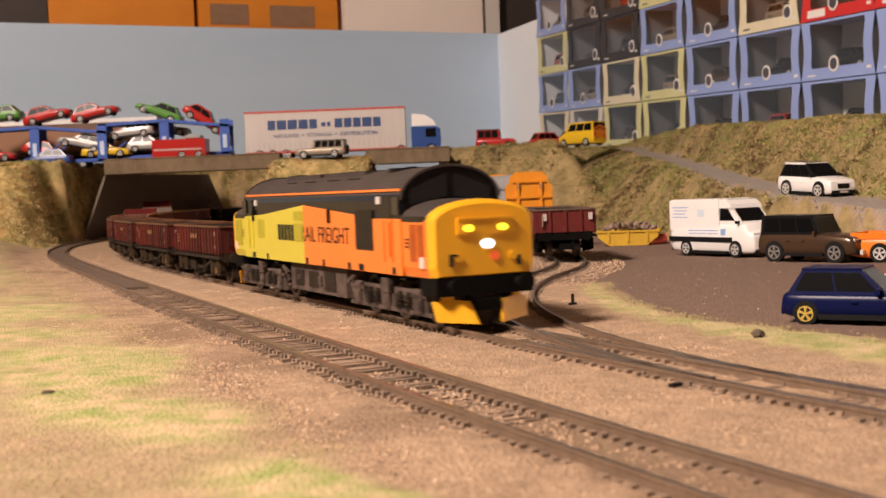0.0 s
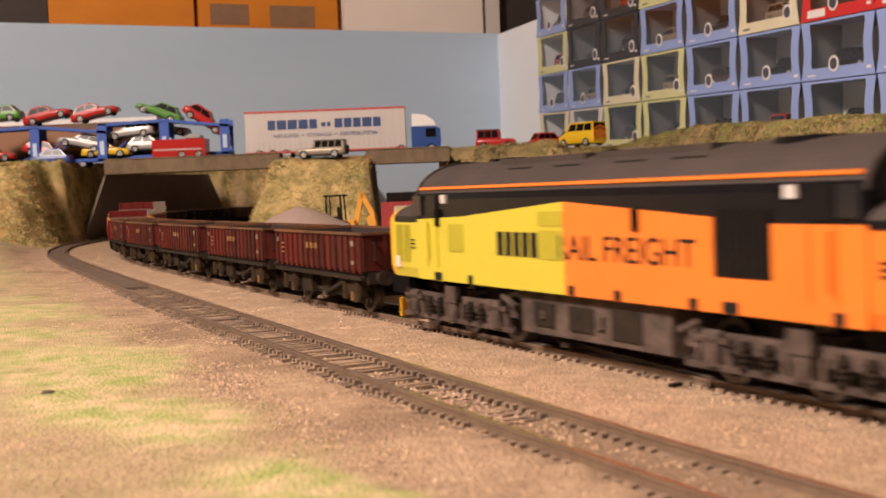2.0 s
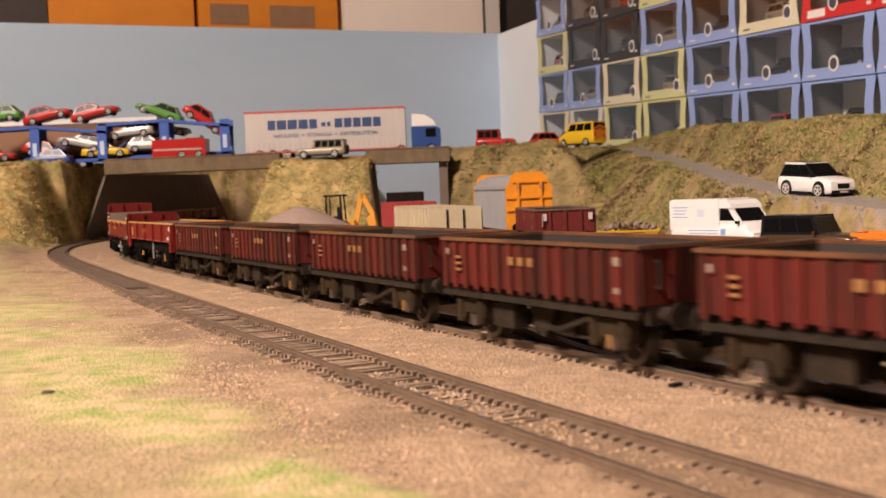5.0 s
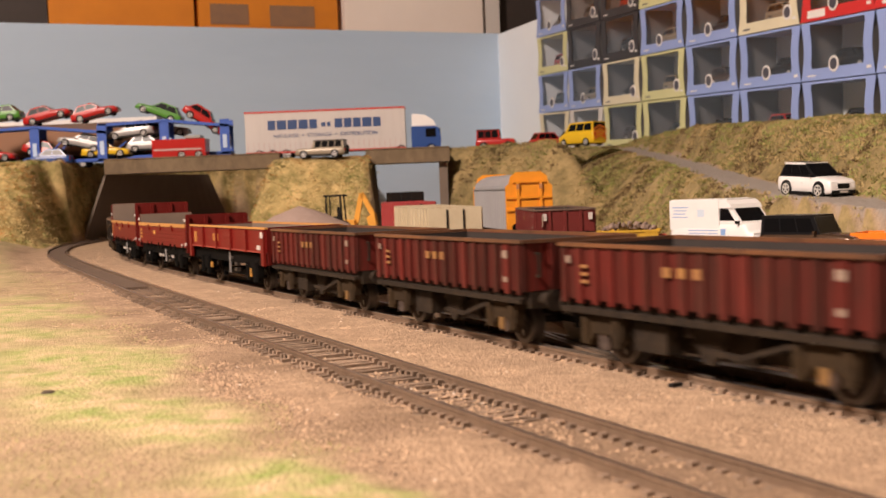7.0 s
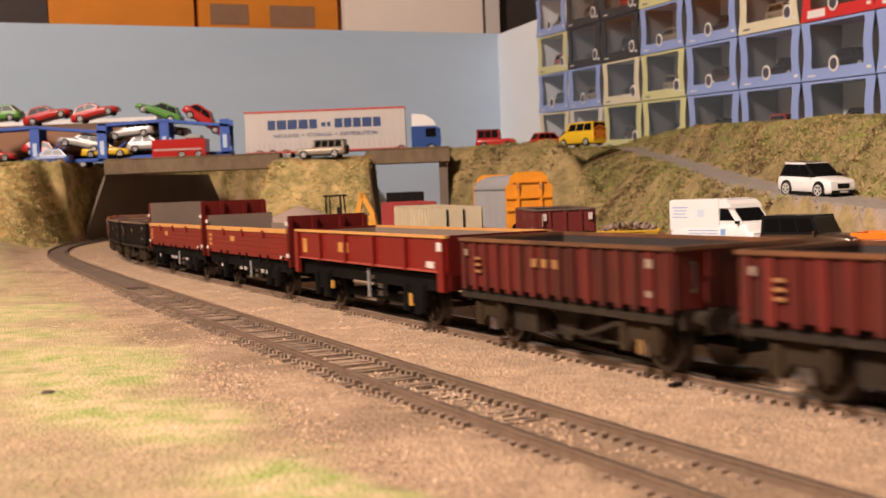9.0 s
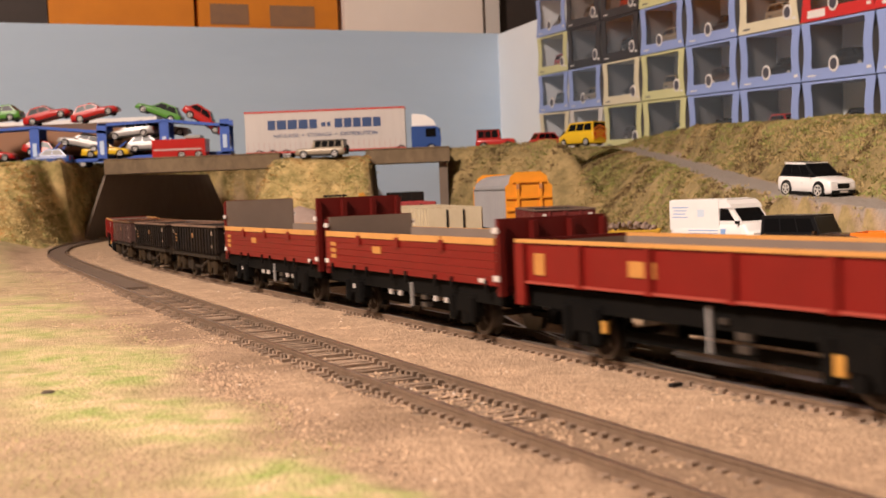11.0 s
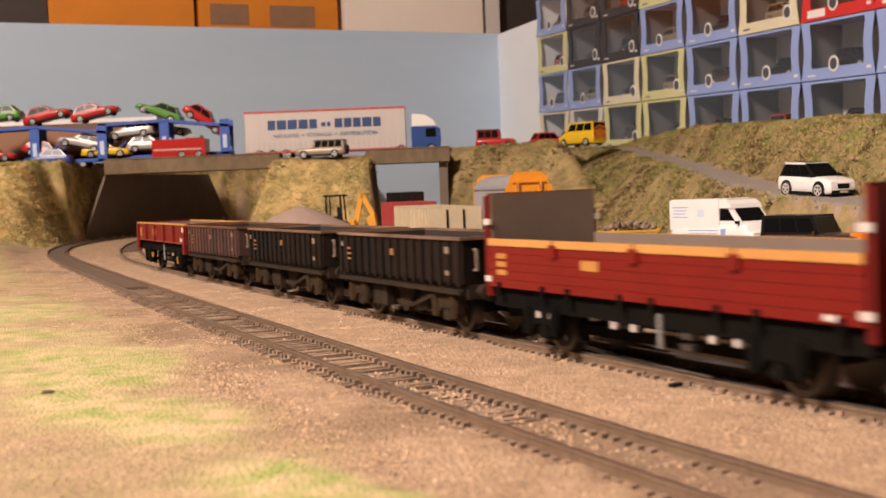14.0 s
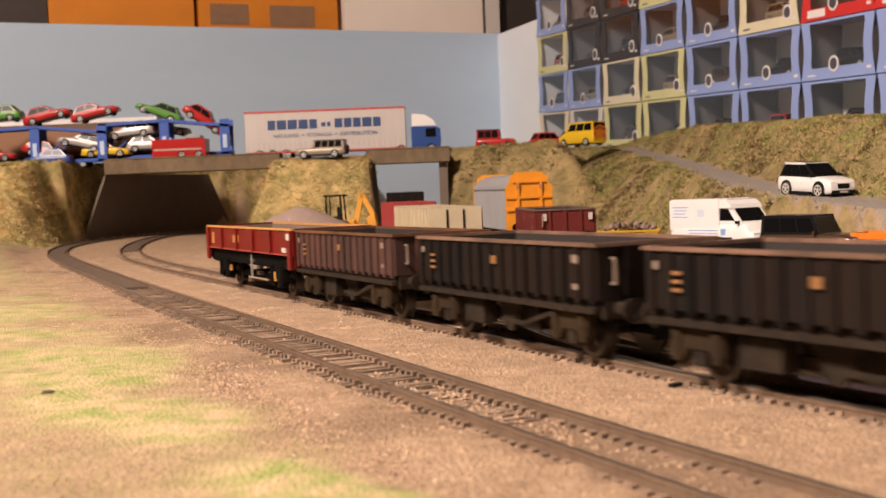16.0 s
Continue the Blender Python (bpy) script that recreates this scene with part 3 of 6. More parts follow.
        n1 = section(17.5, 16.0, 34.0, 40.2, 14, 0.8)
        m1 = section(17.45, 16.0, 33.9, 39.9, 14, 0.8)
        m2 = section(17.25, 16.1, 33.7, 39.5, 14, 0.9)
        m3 = section(16.9, 16.3, 33.4, 39.0, 14, 1.0)
        m4 = section(16.3, 16.7, 32.9, 38.4, 14, 1.2)
        L = len(n1)
        rs = [(c * 92, n1), (c * 112.2, m1), (c * 115.0, m2), (c * 116.1, m3), (c * 116.6, m4)]
        loft(bm, rs, lambda i, j: 2 if (i > 0 or j < 0) else (1 if 2 <= j < L - 3 else 0))
        o = part("nose", bm, [side, L_ROOF, L_NOSE], t, "yellow-fronted nose" if c > 0 else "yellow nose")
        for s in (-1, 1):
            yy = (-17.75, -17.3) if s < 0 else (17.3, 17.75)
            one("nose_edge", L_BLACK, t, (min(c * 92, c * 110.4), max(c * 92, c * 110.4), *yy, 33.4, 35.0))
            for x0 in (99.5, 105.5):
                xs_ = sorted((c * x0, c * (x0 + 4.2)))
                one("nose_grille", L_LOUVRE_O if c > 0 else L_LOUVRE_Y, t, *[(xs_[0] + 0.9 * k, xs_[0] + 0.9 * k + 0.5, yy[0] - 0.2, yy[1] + 0.2, 21, 32.5) for k in range(5)])
            one("builder_plate", PINK, t, (min(c * 107, c * 110.3), max(c * 107, c * 110.3), yy[0] - 0.25, yy[1] + 0.25, 19, 22.5))
        # front panel with lamps
        xf = c * 116.6
        one("headcode_panel", L_NOSE, t, (min(xf, xf + c * 0.9), max(xf, xf + c * 0.9), -9.4, 9.4, 29.2, 34.0), bev=0.4)
        one("panel_hood", L_NOSE, t, (min(xf, xf + c * 1.5), max(xf, xf + c * 1.5), -9.2, 9.2, 33.6, 34.3), bev=0.2)
        for s in (-1, 1):
            bm = B()
            cyl(bm, "x", s * 5.8, 31.0, 1.12, xf + c * 0.8, xf + c * 1.3, 16)
            for v in bm.verts:
                v.co.y = s * 5.8 + (v.co.y - s * 5.8) * 1.55
            part("marker_lamp", bm, LAMP_Y if c > 0 else L_GLASS, t, "glowing yellow marker lamp" if c > 0 else "unlit marker lamp")
            bm = B()
            cyl(bm, "x", s * 9.5, 22.0, 1.4, xf - c * 0.5, xf + c * 0.7, 12)
            part("lamp_iron", bm, L_NOSE, t)
        bm = B()
        cyl(bm, "x", 0.8, 26.0, 1.5, xf - c * 0.2, xf + c * 0.8, 18)
        for v in bm.verts:
            v.co.y = 0.8 + (v.co.y - 0.8) * 1.45
        part("headlamp", bm, LAMP_W if c > 0 else L_GLASS, t, "bright white headlamp" if c > 0 else "unlit headlamp")
        bm = B()
        cyl(bm, "x", 3.2, 22.2, 1.5, xf - c * 0.2, xf + c * 0.6, 14)
        part("tail_lamp", bm, LAMP_R, t, "red tail lamp")
        one("air_pipe", MARK, t, (min(xf, xf + c * 1.1), max(xf, xf + c * 1.1), -12.2, -11.4, 19.5, 22.6), (min(xf, xf + c * 1.1), max(xf, xf + c * 1.1), 11.0, 11.8, 19, 22), (min(xf, xf + c * 0.8), max(xf, xf + c * 0.8), -12.2, -9.6, 22.6, 23.2))
        # buffer beam and ploughs
        one("buffer_beam", FRAME_BLACK, t, (min(c * 104, c * 116.4), max(c * 104, c * 116.4), -16.6, 16.6, 10.4, 16.2), bev=0.6)
        buffer_pair(t, c * 116.2, c, 13.6, FRAME_BLACK)
        coupling(t, c * 112, c)
        for s in (-1, 1):
            bm = B()
            pts = [(s * 15.5, 2.6), (s * 3.8, 1.6), (s * 5.6, 8.6), (s * 10.2, 9.2), (s * 10.4, 12.2), (s * 13.2, 12.2), (s * 13.6, 9.0), (s * 16.2, 8.6)]
            prism(bm, pts, "x", c * 116.0, c * 117.2)
            for v in bm.verts:
                v.co.x -= c * (abs(v.co.y) - 4) * 0.42 - c * max(0, 6 - v.co.z) * 0.5
            part("snow_plough", bm, L_NOSE, t, "orange-yellow snow plough blade")
    # centre tanks
    one("fuel_tank", UNDER_G, t, (-33, 33, -15.5, 15.5, 4.8, 15.4), bev=1.2)
    for s in (-1, 1):
        y = s * 15.6
        one("tank_panel", UNDER, t, (-26, -16, y - 0.4, y + 0.4, 7, 13), (-9, 2, y - 0.4, y + 0.4, 7, 13), (10, 22, y - 0.4, y + 0.4, 6.5, 13.5), bev=0.2)
        one("tank_filler", UNDER_G, t, (-22, -20, y - 1, y + 1, 9, 11), bev=0.3)
        one("tank_filler", UNDER_G, t, (4, 7, y - 1, y + 1, 8.5, 11.5), bev=0.3)
    for c in (-1, 1):
        bx = c * 74.0
        for k in (-27, 0, 27):
            wheelset(t, bx + k, 7.0)
        one("bogie_frame", UNDER_G, t, *[(bx - 37, bx + 37, s * 13.6 - 1.2, s * 13.6 + 1.2, 7.6, 11.4) for s in (-1, 1)],
            (bx - 5, bx + 5, -13, 13, 8, 13), bev=0.5)
        for s in (-1, 1):
            y = s * 15.2
            for k in (-27, 0, 27):
                bm = B()
                box(bm, bx + k - 2.4, bx + k + 2.4, y - 1.2, y + 1.2, 4.4, 9.4)
                cyl(bm, "y", bx + k, 6.9, 1.7, y - 1.6, y + 1.6, 10)
                bevel(bm, 0.3, 1)
                part("axle_box", bm, UNDER_G, t)
            for k in (-17, -10, 10, 17):
                bm = B()
                for q in range(4):
                    cyl(bm, "z", bx + k, y, 1.7, 5.0 + q * 1.25, 5.8 + q * 1.25, 10)
                cyl(bm, "z", bx + k, y, 1.1, 4.6, 10.4, 8)
                part("spring", bm, UNDER, t)
            for k in (-27, 27):
                bm = B()
                bar(bm, (bx + k - 5.5, y, 3.6), (bx + k - 4.2, y, 10.6), 1.3)
                bar(bm, (bx + k + 5.5, y, 3.6), (bx + k + 4.2, y, 10.6), 1.3)
                bar(bm, (bx + k - 6, y + s * 0.5, 9.9), (bx + k + 6, y + s * 0.5, 9.9), 1.4, 1.2)
                part("horn_guide", bm, UNDER_G, t)
            one("damper_mount", UNDER_G, t, (bx - 3.2, bx + 3.2, min(y, y + s * 1.6), max(y, y + s * 1.6), 9.6, 14.4), bev=0.4)
            for k in (-30.5, -3, 3, 30.5):
                one("bolt_plate", UNDER, t, (bx + k - 1.1, bx + k + 1.1, min(y, y + s * 1.5), max(y, y + s * 1.5), 10.6, 12.4), bev=0.3)
            bm = B()
            bar(bm, (bx - 36, y, 4.2), (bx + 36, y, 4.2), 1.0, 1.3)
            for k in (-22, -5, 5, 22):
                bar(bm, (bx + k, y, 4.2), (bx + k * 1.05, y, 9.4), 1.2)
            part("equalising_beam", bm, UNDER_G, t)
            for q in (-33, 22):
                bm = B()
                cyl(bm, "x", y, 10.4, 1.6, bx + q, bx + q + 9, 10)
                part("brake_cylinder", bm, UNDER_G, t)
            bm = B()
            bar(bm, (bx - 38, y + s * 0.6, 11), (bx - 31, y + s * 0.6, 13.6), 1.2)
            part("sand_pipe", bm, UNDER_G, t)
            bm = B()
            bar(bm, (bx + 38, y + s * 0.6, 11), (bx + 31, y + s * 0.6, 13.6), 1.2)
            part("sand_pipe", bm, UNDER_G, t)
    return t


MUD = mat("suspension_muddy", (0.02, 0.014, 0.009), 0.9, second=(0.042, 0.026, 0.012), scale=260, amount=0.36, bump=0.5, spec=0.15)


def running_gear(t, half, wheels, frame, axle_mark, r=6.2, side=15.2, z_top=16.0):
    """Solebars, axle guards, brakes, buffers and couplings of a four-wheeled wagon."""
    for s in (-1, 1):
        one("solebar", frame, t, (-half + 1, half - 1, s * side - 0.9, s * side + 0.9, z_top - (3.6 if frame is UNDER else 5.4), z_top - 0.4), bev=0.2)
        one("brake_block_rail", frame, t, (-wheels + 9, wheels - 9, s * 9 - 0.8, s * 9 + 0.8, 5.4, 8.0), bev=0.3)
    one("floor_frame", frame, t, (-half + 2, half - 2, -13, 13, z_top - 2.2, z_top - 0.3), (-wheels, wheels, -3, 3, z_top - 5, z_top - 2.2))
    for x in (-wheels, wheels):
        wheelset(t, x, r)
        for s in (-1, 1):
            y = s * 12.6
            bm = B()
            prism(bm, [(x - 6.5, z_top - 3), (x - 3, 5), (x - 2.2, 3.4), (x + 2.2, 3.4), (x + 3, 5), (x + 6.5, z_top - 3)], "y", y - 0.5, y + 0.5)
            part("axle_guard", bm, frame, t)
            yc = sorted((y + s * 1.0, y + s * 3.6))
            bm = B()
            prism(bm, [(x - 8.6, z_top - 3.2), (x - 8.2, 6.6), (x - 5.6, 4.4), (x - 3.2, 7.6), (x + 3.2, 7.6), (x + 5.6, 4.4), (x + 8.2, 6.6), (x + 8.6, z_top - 3.2)], "y", *yc)
            bevel(bm, 0.4, 1)
            part("suspension_casting", bm, MUD if frame is UNDER else frame, t)
            for q in (-6.4, 6.4):
                bm = B()
                cyl(bm, "z", x + q, y + s * 3.4, 1.5, 5.0, z_top - 4.2, 10)
                part("coil_spring", bm, MUD if frame is UNDER else frame, t)
            bm = B()
            box(bm, x - 2.0, x + 2.0, y + s * 0.5, y + s * 3.2, 4.0, 9.0)
            bevel(bm, 0.5, 1)
            part("axle_box", bm, axle_mark, t)
            bm = B()
            for q in range(4):
                box(bm, x - 9 + q * 1.6, x + 9 - q * 1.6, y + s * 0.6 - 0.7, y + s * 0.6 + 0.7, 11.2 - q * 0.75, 11.9 - q * 0.75)
            part("leaf_spring", bm, frame, t)
            sg = 1 if x < 0 else -1
            bm = B()
            box(bm, x + sg * 8.0 - 1, x + sg * 8.0 + 1, s * 8.3 - 1, s * 8.3 + 1, 3.4, 9.6)
            bar(bm, (x + sg * 8, s * 8.3, 9), (x + sg * 10, s * 8.3, z_top - 2), 0.9)
            part("brake_shoe", bm, frame, t)
    for sg in (-1, 1):
        one("headstock", frame, t, (min(sg * half, sg * (half - 2)), max(sg * half, sg * (half - 2)), -15.6, 15.6, z_top - 4.6, z_top - 0.2))
        buffer_pair(t, sg * half, sg, 13.4, frame)
        coupling(t, sg * (half - 1), sg)


GREY_MARK = mat("label_white_dirty", (0.34, 0.27, 0.21), 0.7, second=(0.16, 0.10, 0.07), scale=300)
GOLD_DIM = mat("label_gold_faded", (0.30, 0.15, 0.04), 0.7, second=(0.22, 0.10, 0.04), scale=300)


def build_hopper(label, paint, rim, inside, frame, axle_mark, big_mark=False):
    """Short ribbed open ballast wagon."""
    half, w, zb, zt = 51.4, 16.8, 15.6, 28.2
    t = empty("ballast_wagon", label, "railway wagon", "wagons of the train")
    for s in (-1, 1):
        one("side", paint, t, (-half, half, s * w - 0.4, s * w + 0.4, zb, zt))
        for k in range(16):
            x = -half + 2.2 + k * (2 * half - 4.4) / 15
            bm = B()
            y0, y1 = sorted((s * (w + 0.4), s * (w + 1.15)))
            box(bm, x - 1.1, x + 1.1, y0, y1, zb - 0.9, zt - 0.4)
            bevel(bm, 0.3, 1)
            part("side_rib", bm, paint, t)
        yb = sorted((s * w, s * (w + 1.4)))
        one("lower_rail", frame, t, (-half + 1, half - 1, *yb, zb - 3.2, zb - 1.9))
        y0, y1 = sorted((s * (w - 0.4), s * (w + 1.2)))
        one("rim", rim, t, (-half - 0.4, half + 0.4, y0, y1, zt, zt + 0.9), bev=0.35, label="worn rusty top rim")
        ym = sorted((s * (w + 1.1), s * (w + 1.3)))
        one("marking", GREY_MARK, t, (41.2, 43.6, *ym, 24.2, 26.2), label="white data panel")
        one("marking", GREY_MARK, t, (41.2, 43.2, *ym, 17.8, 19.2))
        one("marking", GREY_MARK, t, (-47.6, -46.2, *ym, 24.2, 26.0))
        one("marking", GOLD_DIM, t, (-41.5, -38.6, *ym, 19.6, 20.4), (-41.5, -38.6, *ym, 21.4, 22.2), (-41.5, -38.6, *ym, 23.2, 24.0), label="gold lettering bars")
        for x in ((-9.5, -4.4, 0.8) if big_mark else (-1.5,)):
            one("marking", GOLD_DIM, t, (x, x + 2.6, *ym, 22.4, 24.6), label="faded gold lettering bar")
        bm = B()
        bar(bm, (34, s * 16.6, 12.6), (14, s * 16.9, 7.2), 1.1)
        bar(bm, (14, s * 16.9, 7.2), (2, s * 16.9, 7.6), 1.1)
        part("brake_lever", bm, frame, t)
        one("brake_handle", WHITE, t, (33, 36, min(s * 16.4, s * 17.4), max(s * 16.4, s * 17.4), 12.2, 13.2))
        one("brake_rod", STEEL, t, (-26, 24, s * 10 - 0.3, s * 10 + 0.3, 4.6, 5.1))
    for sg in (-1, 1):
        x0, x1 = sorted((sg * half, sg * (half - 0.8)))
        one("end", paint, t, (x0, x1, -w, w, zb, zt))
        x0, x1 = sorted((sg * (half + 0.8), sg * (half - 1.0)))
        one("rim", rim, t, (x0, x1, -w + 0.45, w - 0.45, zt + 0.05, zt + 0.95), bev=0.35)
        for y in (-9, 0, 9):
            x0, x1 = sorted((sg * half, sg * (half + 0.9)))
            one("end_rib", paint, t, (x0, x1, y - 0.8, y + 0.8, zb, zt - 0.2))
        bm = B()
        x = sg * (half + 1.6)
        for a, b_ in (((x, -13.4, 19.5), (x, -13.4, 25.5)), ((x, -13.4, 25.5), (sg * half, -13.4, 25.5)), ((x, -13.4, 19.5), (sg * half, -13.4, 19.5))):
            bar(bm, a, b_, 0.6)
        part("handrail", bm, frame if big_mark else GREY_MARK, t)
    one("lining", inside, t, (-half + 0.8, half - 0.8, -w + 0.4, -w + 0.7, zb, zt - 0.1), (-half + 0.8, half - 0.8, w - 0.7, w - 0.4, zb, zt - 0.1),
        (-half + 0.8, -half + 1.1, -w + 0.8, w - 0.8, zb, zt - 0.1), (half - 1.1, half - 0.8, -w + 0.8, w - 0.8, zb, zt - 0.1), label="dark scuffed inside")
    one("floor", inside, t, (-half + 0.8, half - 0.8, -w + 0.4, w - 0.4, zb, zb + 0.8))
    running_gear(t, half, 36, frame, axle_mark, 6.2, 14.6, zb)
    # dark box added across the middle to keep lit ground from showing underneath
    one("air_tank", frame, t, (-6, 12, -11, 11, 4.6, 11), bev=1.2)
    for s in (-1, 1):
        bm = B()
        prism(bm, [(-8, 13), (8, 13), (1.5, 4), (-1.5, 4)], "y", s * 13.2 - 0.4, s * 13.2 + 0.4)
        part("brake_hanger", bm, frame, t)
    one("tool_box", frame, t, (-24, -12, -15.5, -11, 5, 11.5), (-24, -12, 11, 15.5, 5, 11.5), bev=0.4)
    return t


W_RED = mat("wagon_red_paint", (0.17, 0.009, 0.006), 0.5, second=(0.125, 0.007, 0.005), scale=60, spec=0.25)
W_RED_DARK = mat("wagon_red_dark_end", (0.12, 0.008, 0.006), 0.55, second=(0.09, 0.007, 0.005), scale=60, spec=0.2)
OCHRE = mat("wagon_ochre_band", (0.55, 0.27, 0.075), 0.5, second=(0.43, 0.20, 0.055), scale=120)
LOAD_GREY = mat("wagon_inside_grey", (0.19, 0.145, 0.115), 0.85, second=(0.15, 0.112, 0.088), scale=80, spec=0.2)


def build_plain_open():
    """Five-panel red open wagon with a pale top band."""
    half, w, zb, zt = 72.0, 17.0, 18.6, 28.6
    t = empty("open_wagon", "bright red open wagon with ochre top band and five panels", "railway wagon", "wagons of the train")
    for s in (-1, 1):
        one("side", W_RED, t, (-half, half, s * w - 0.5, s * w + 0.5, zb, zt))
        for k in range(6):
            x = -half + 3 + k * (2 * half - 6) / 5
            y0, y1 = sorted((s * (w + 0.5), s * (w + 1.7)))
            wd = 2.2 if k in (0, 5) else 1.0
            one("post", W_RED, t, (x - wd, x + wd, y0, y1, zb - (6.0 if k in (0, 5) else 0.6), zt - 0.2), bev=0.2)
        y0, y1 = sorted((s * (w - 0.3), s * (w + 1.1)))
        one("top_band", OCHRE, t, (-half, half, y0, y1, zt, zt + 0.9), bev=0.3, label="pale ochre top band")
        y0, y1 = sorted((s * w, s * (w + 1.3)))
        one("bottom_rail", mat("wagon_rail_pink", (0.28, 0.045, 0.03), 0.5), t, (-half + 5, half - 5, y0, y1, zb - 0.4, zb + 0.2))
        ym = sorted((s * (w + 0.5), s * (w + 0.8)))
        one("marking", GOLD, t, (-63, -58, *ym, 20.5, 26), label="gold lettering bars")
        one("marking", GOLD, t, (-22, -12, *ym, 21.8, 25.4), label="gold lettering bars")
        one("marking", WHITE, t, (57, 62.5, *ym, 19.4, 21.4), label="white data panel")
        yl = sorted((s * (w + 1.7), s * (w + 1.95)))
        one("marking", WHITE, t, (67.4, 70.8, *yl, 24.8, 27.4), label="white data panel")
        one("brake_post", mat("wagon_pale_grey", (0.30, 0.29, 0.28), 0.5), t, (3.6, 4.4, s * 16.2 - 0.4, s * 16.2 + 0.4, 7, 17))
        one("air_valve", STEEL, t, (12, 16, s * 15.2 - 1, s * 15.2 + 1, 8, 9.6), (12, 16, s * 15.2 - 1, s * 15.2 + 1, 10.6, 12.2), (8, 10, s * 16.2 - 0.6, s * 16.2 + 0.6, 13.6, 14.8), bev=0.4)
        one("axle_mark", BRASS, t, (-35.6, -34.0, s * 15.8 - 0.5, s * 15.8 + 0.5, 7.8, 10.6), (39, 41.4, s * 15.8 - 0.5, s * 15.8 + 0.5, 6.5, 10.5), label="yellow axle box cover")
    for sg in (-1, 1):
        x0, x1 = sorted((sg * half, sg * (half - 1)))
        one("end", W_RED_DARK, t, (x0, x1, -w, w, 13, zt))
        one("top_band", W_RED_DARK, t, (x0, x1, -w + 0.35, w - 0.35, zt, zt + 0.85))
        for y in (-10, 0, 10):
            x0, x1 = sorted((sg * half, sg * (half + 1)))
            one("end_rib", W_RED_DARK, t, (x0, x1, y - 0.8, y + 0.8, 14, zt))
    one("lining", LOAD_GREY, t, (-half + 1, half - 1, -w + 0.5, -w + 0.8, zb, zt), (-half + 1, half - 1, w - 0.8, w - 0.5, zb, zt),
        (half - 1.4, half - 1, -w + 0.8, w - 0.8, zb, zt), (-half + 1, -half + 1.4, -w + 0.8, w - 0.8, zb, zt))
    one("floor", LOAD_GREY, t, (-half + 1, half - 1, -w + 0.5, w - 0.5, zb - 0.6, zb + 1.0))
    running_gear(t, half, 44, FRAME_BLACK, FRAME_BLACK, 6.2, 15.0, zb - 1)
    return t


def build_plank_open(ze, label):
    """Planked red dropside wagon with tall end boards, grey inside."""
    half, w, zb, zt = 69.5, 17.0, 16.2, 27.6
    t = empty("plank_wagon", label, "railway wagon", "wagons of the train")
    for s in (-1, 1):
        for k in range(5):
            z0 = zb + k * (zt - zb) / 5
            one("plank", W_RED, t, (-half + 0.6, half - 0.6, s * w - 0.6, s * w + 0.6, z0 + 0.05, z0 + (zt - zb) / 5 - 0.05), bev=0.1)
        for k in range(4):
            a = -half + 0.6 + k * (2 * half - 1.2) / 4
            b_ = a + (2 * half - 1.2) / 4
            y0, y1 = sorted((s * (w + 0.2), s * (w + 0.95)))
            one("top_band", OCHRE, t, (a + 0.4, b_ - 0.4, y0, y1, zt - 0.2, zt + 1.7), bev=0.3, label="ochre top band")
            if k:
                y0, y1 = sorted((s * (w + 0.5), s * (w + 1.4)))
                one("hinge_post", W_RED, t, (a - 1.6, a + 1.6, y0, y1, zt - 2.6, zt + 0.6), bev=0.4)
            for q in (a + 6, b_ - 6):
                y0, y1 = sorted((s * (w + 0.5), s * (w + 1.1)))
                one("door_spring", FRAME_BLACK, t, (q - 0.8, q + 0.8, y0, y1, zb - 2.2, zb + 1.4))
        ym = sorted((s * (w + 0.6), s * (w + 0.85)))
        one("marking", GOLD, t, (-64, -58.5, *ym, 19.6, 21), (-64, -58.5, *ym, 21.8, 23.2), (-64, -58.5, *ym, 24, 25.4), label="gold lettering bars")
        one("marking", GOLD, t, (-22, -14.5, *ym, 22.4, 24.8), label="gold lettering bars")
        one("marking", WHITE, t, (58.5, 62, *ym, 16.8, 18.0), label="white data panel")
        for x in (-46, -40, -12, -4, 24, 32):
            one("brake_fitting", WHITE, t, (x, x + 1.5, s * 15.9 - 0.5, s * 15.9 + 0.5, 9.2, 10.8), bev=0.3)
        one("brake_post", mat("wagon_pale_grey", (0.30, 0.29, 0.28), 0.5), t, (6.6, 7.4, s * 16.2 - 0.4, s * 16.2 + 0.4, 6.5, 14.0))
        one("air_valve", STEEL, t, (14, 18, s * 15.2 - 1, s * 15.2 + 1, 6.8, 8.2), (14, 18, s * 15.2 - 1, s * 15.2 + 1, 9.2, 10.6), bev=0.4)
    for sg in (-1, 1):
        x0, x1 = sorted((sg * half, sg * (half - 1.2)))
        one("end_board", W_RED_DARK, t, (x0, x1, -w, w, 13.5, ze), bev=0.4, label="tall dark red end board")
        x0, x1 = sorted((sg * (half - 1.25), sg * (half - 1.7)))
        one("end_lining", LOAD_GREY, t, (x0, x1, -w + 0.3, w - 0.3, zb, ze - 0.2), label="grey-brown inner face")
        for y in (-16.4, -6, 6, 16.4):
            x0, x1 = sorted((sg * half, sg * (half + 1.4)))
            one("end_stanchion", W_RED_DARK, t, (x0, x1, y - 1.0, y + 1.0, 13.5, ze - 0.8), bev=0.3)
        for z in (17.5, min(33, ze - 4)):
            for s in (-1, 1):
                x0, x1 = sorted((sg * (half - 2.2), sg * (half + 1.2)))
                one("marking", WHITE, t, (x0, x1, s * (w + 0.5) - 0.3, s * (w + 0.5) + 0.3, z, z + 1.6), label="white reflector plate")
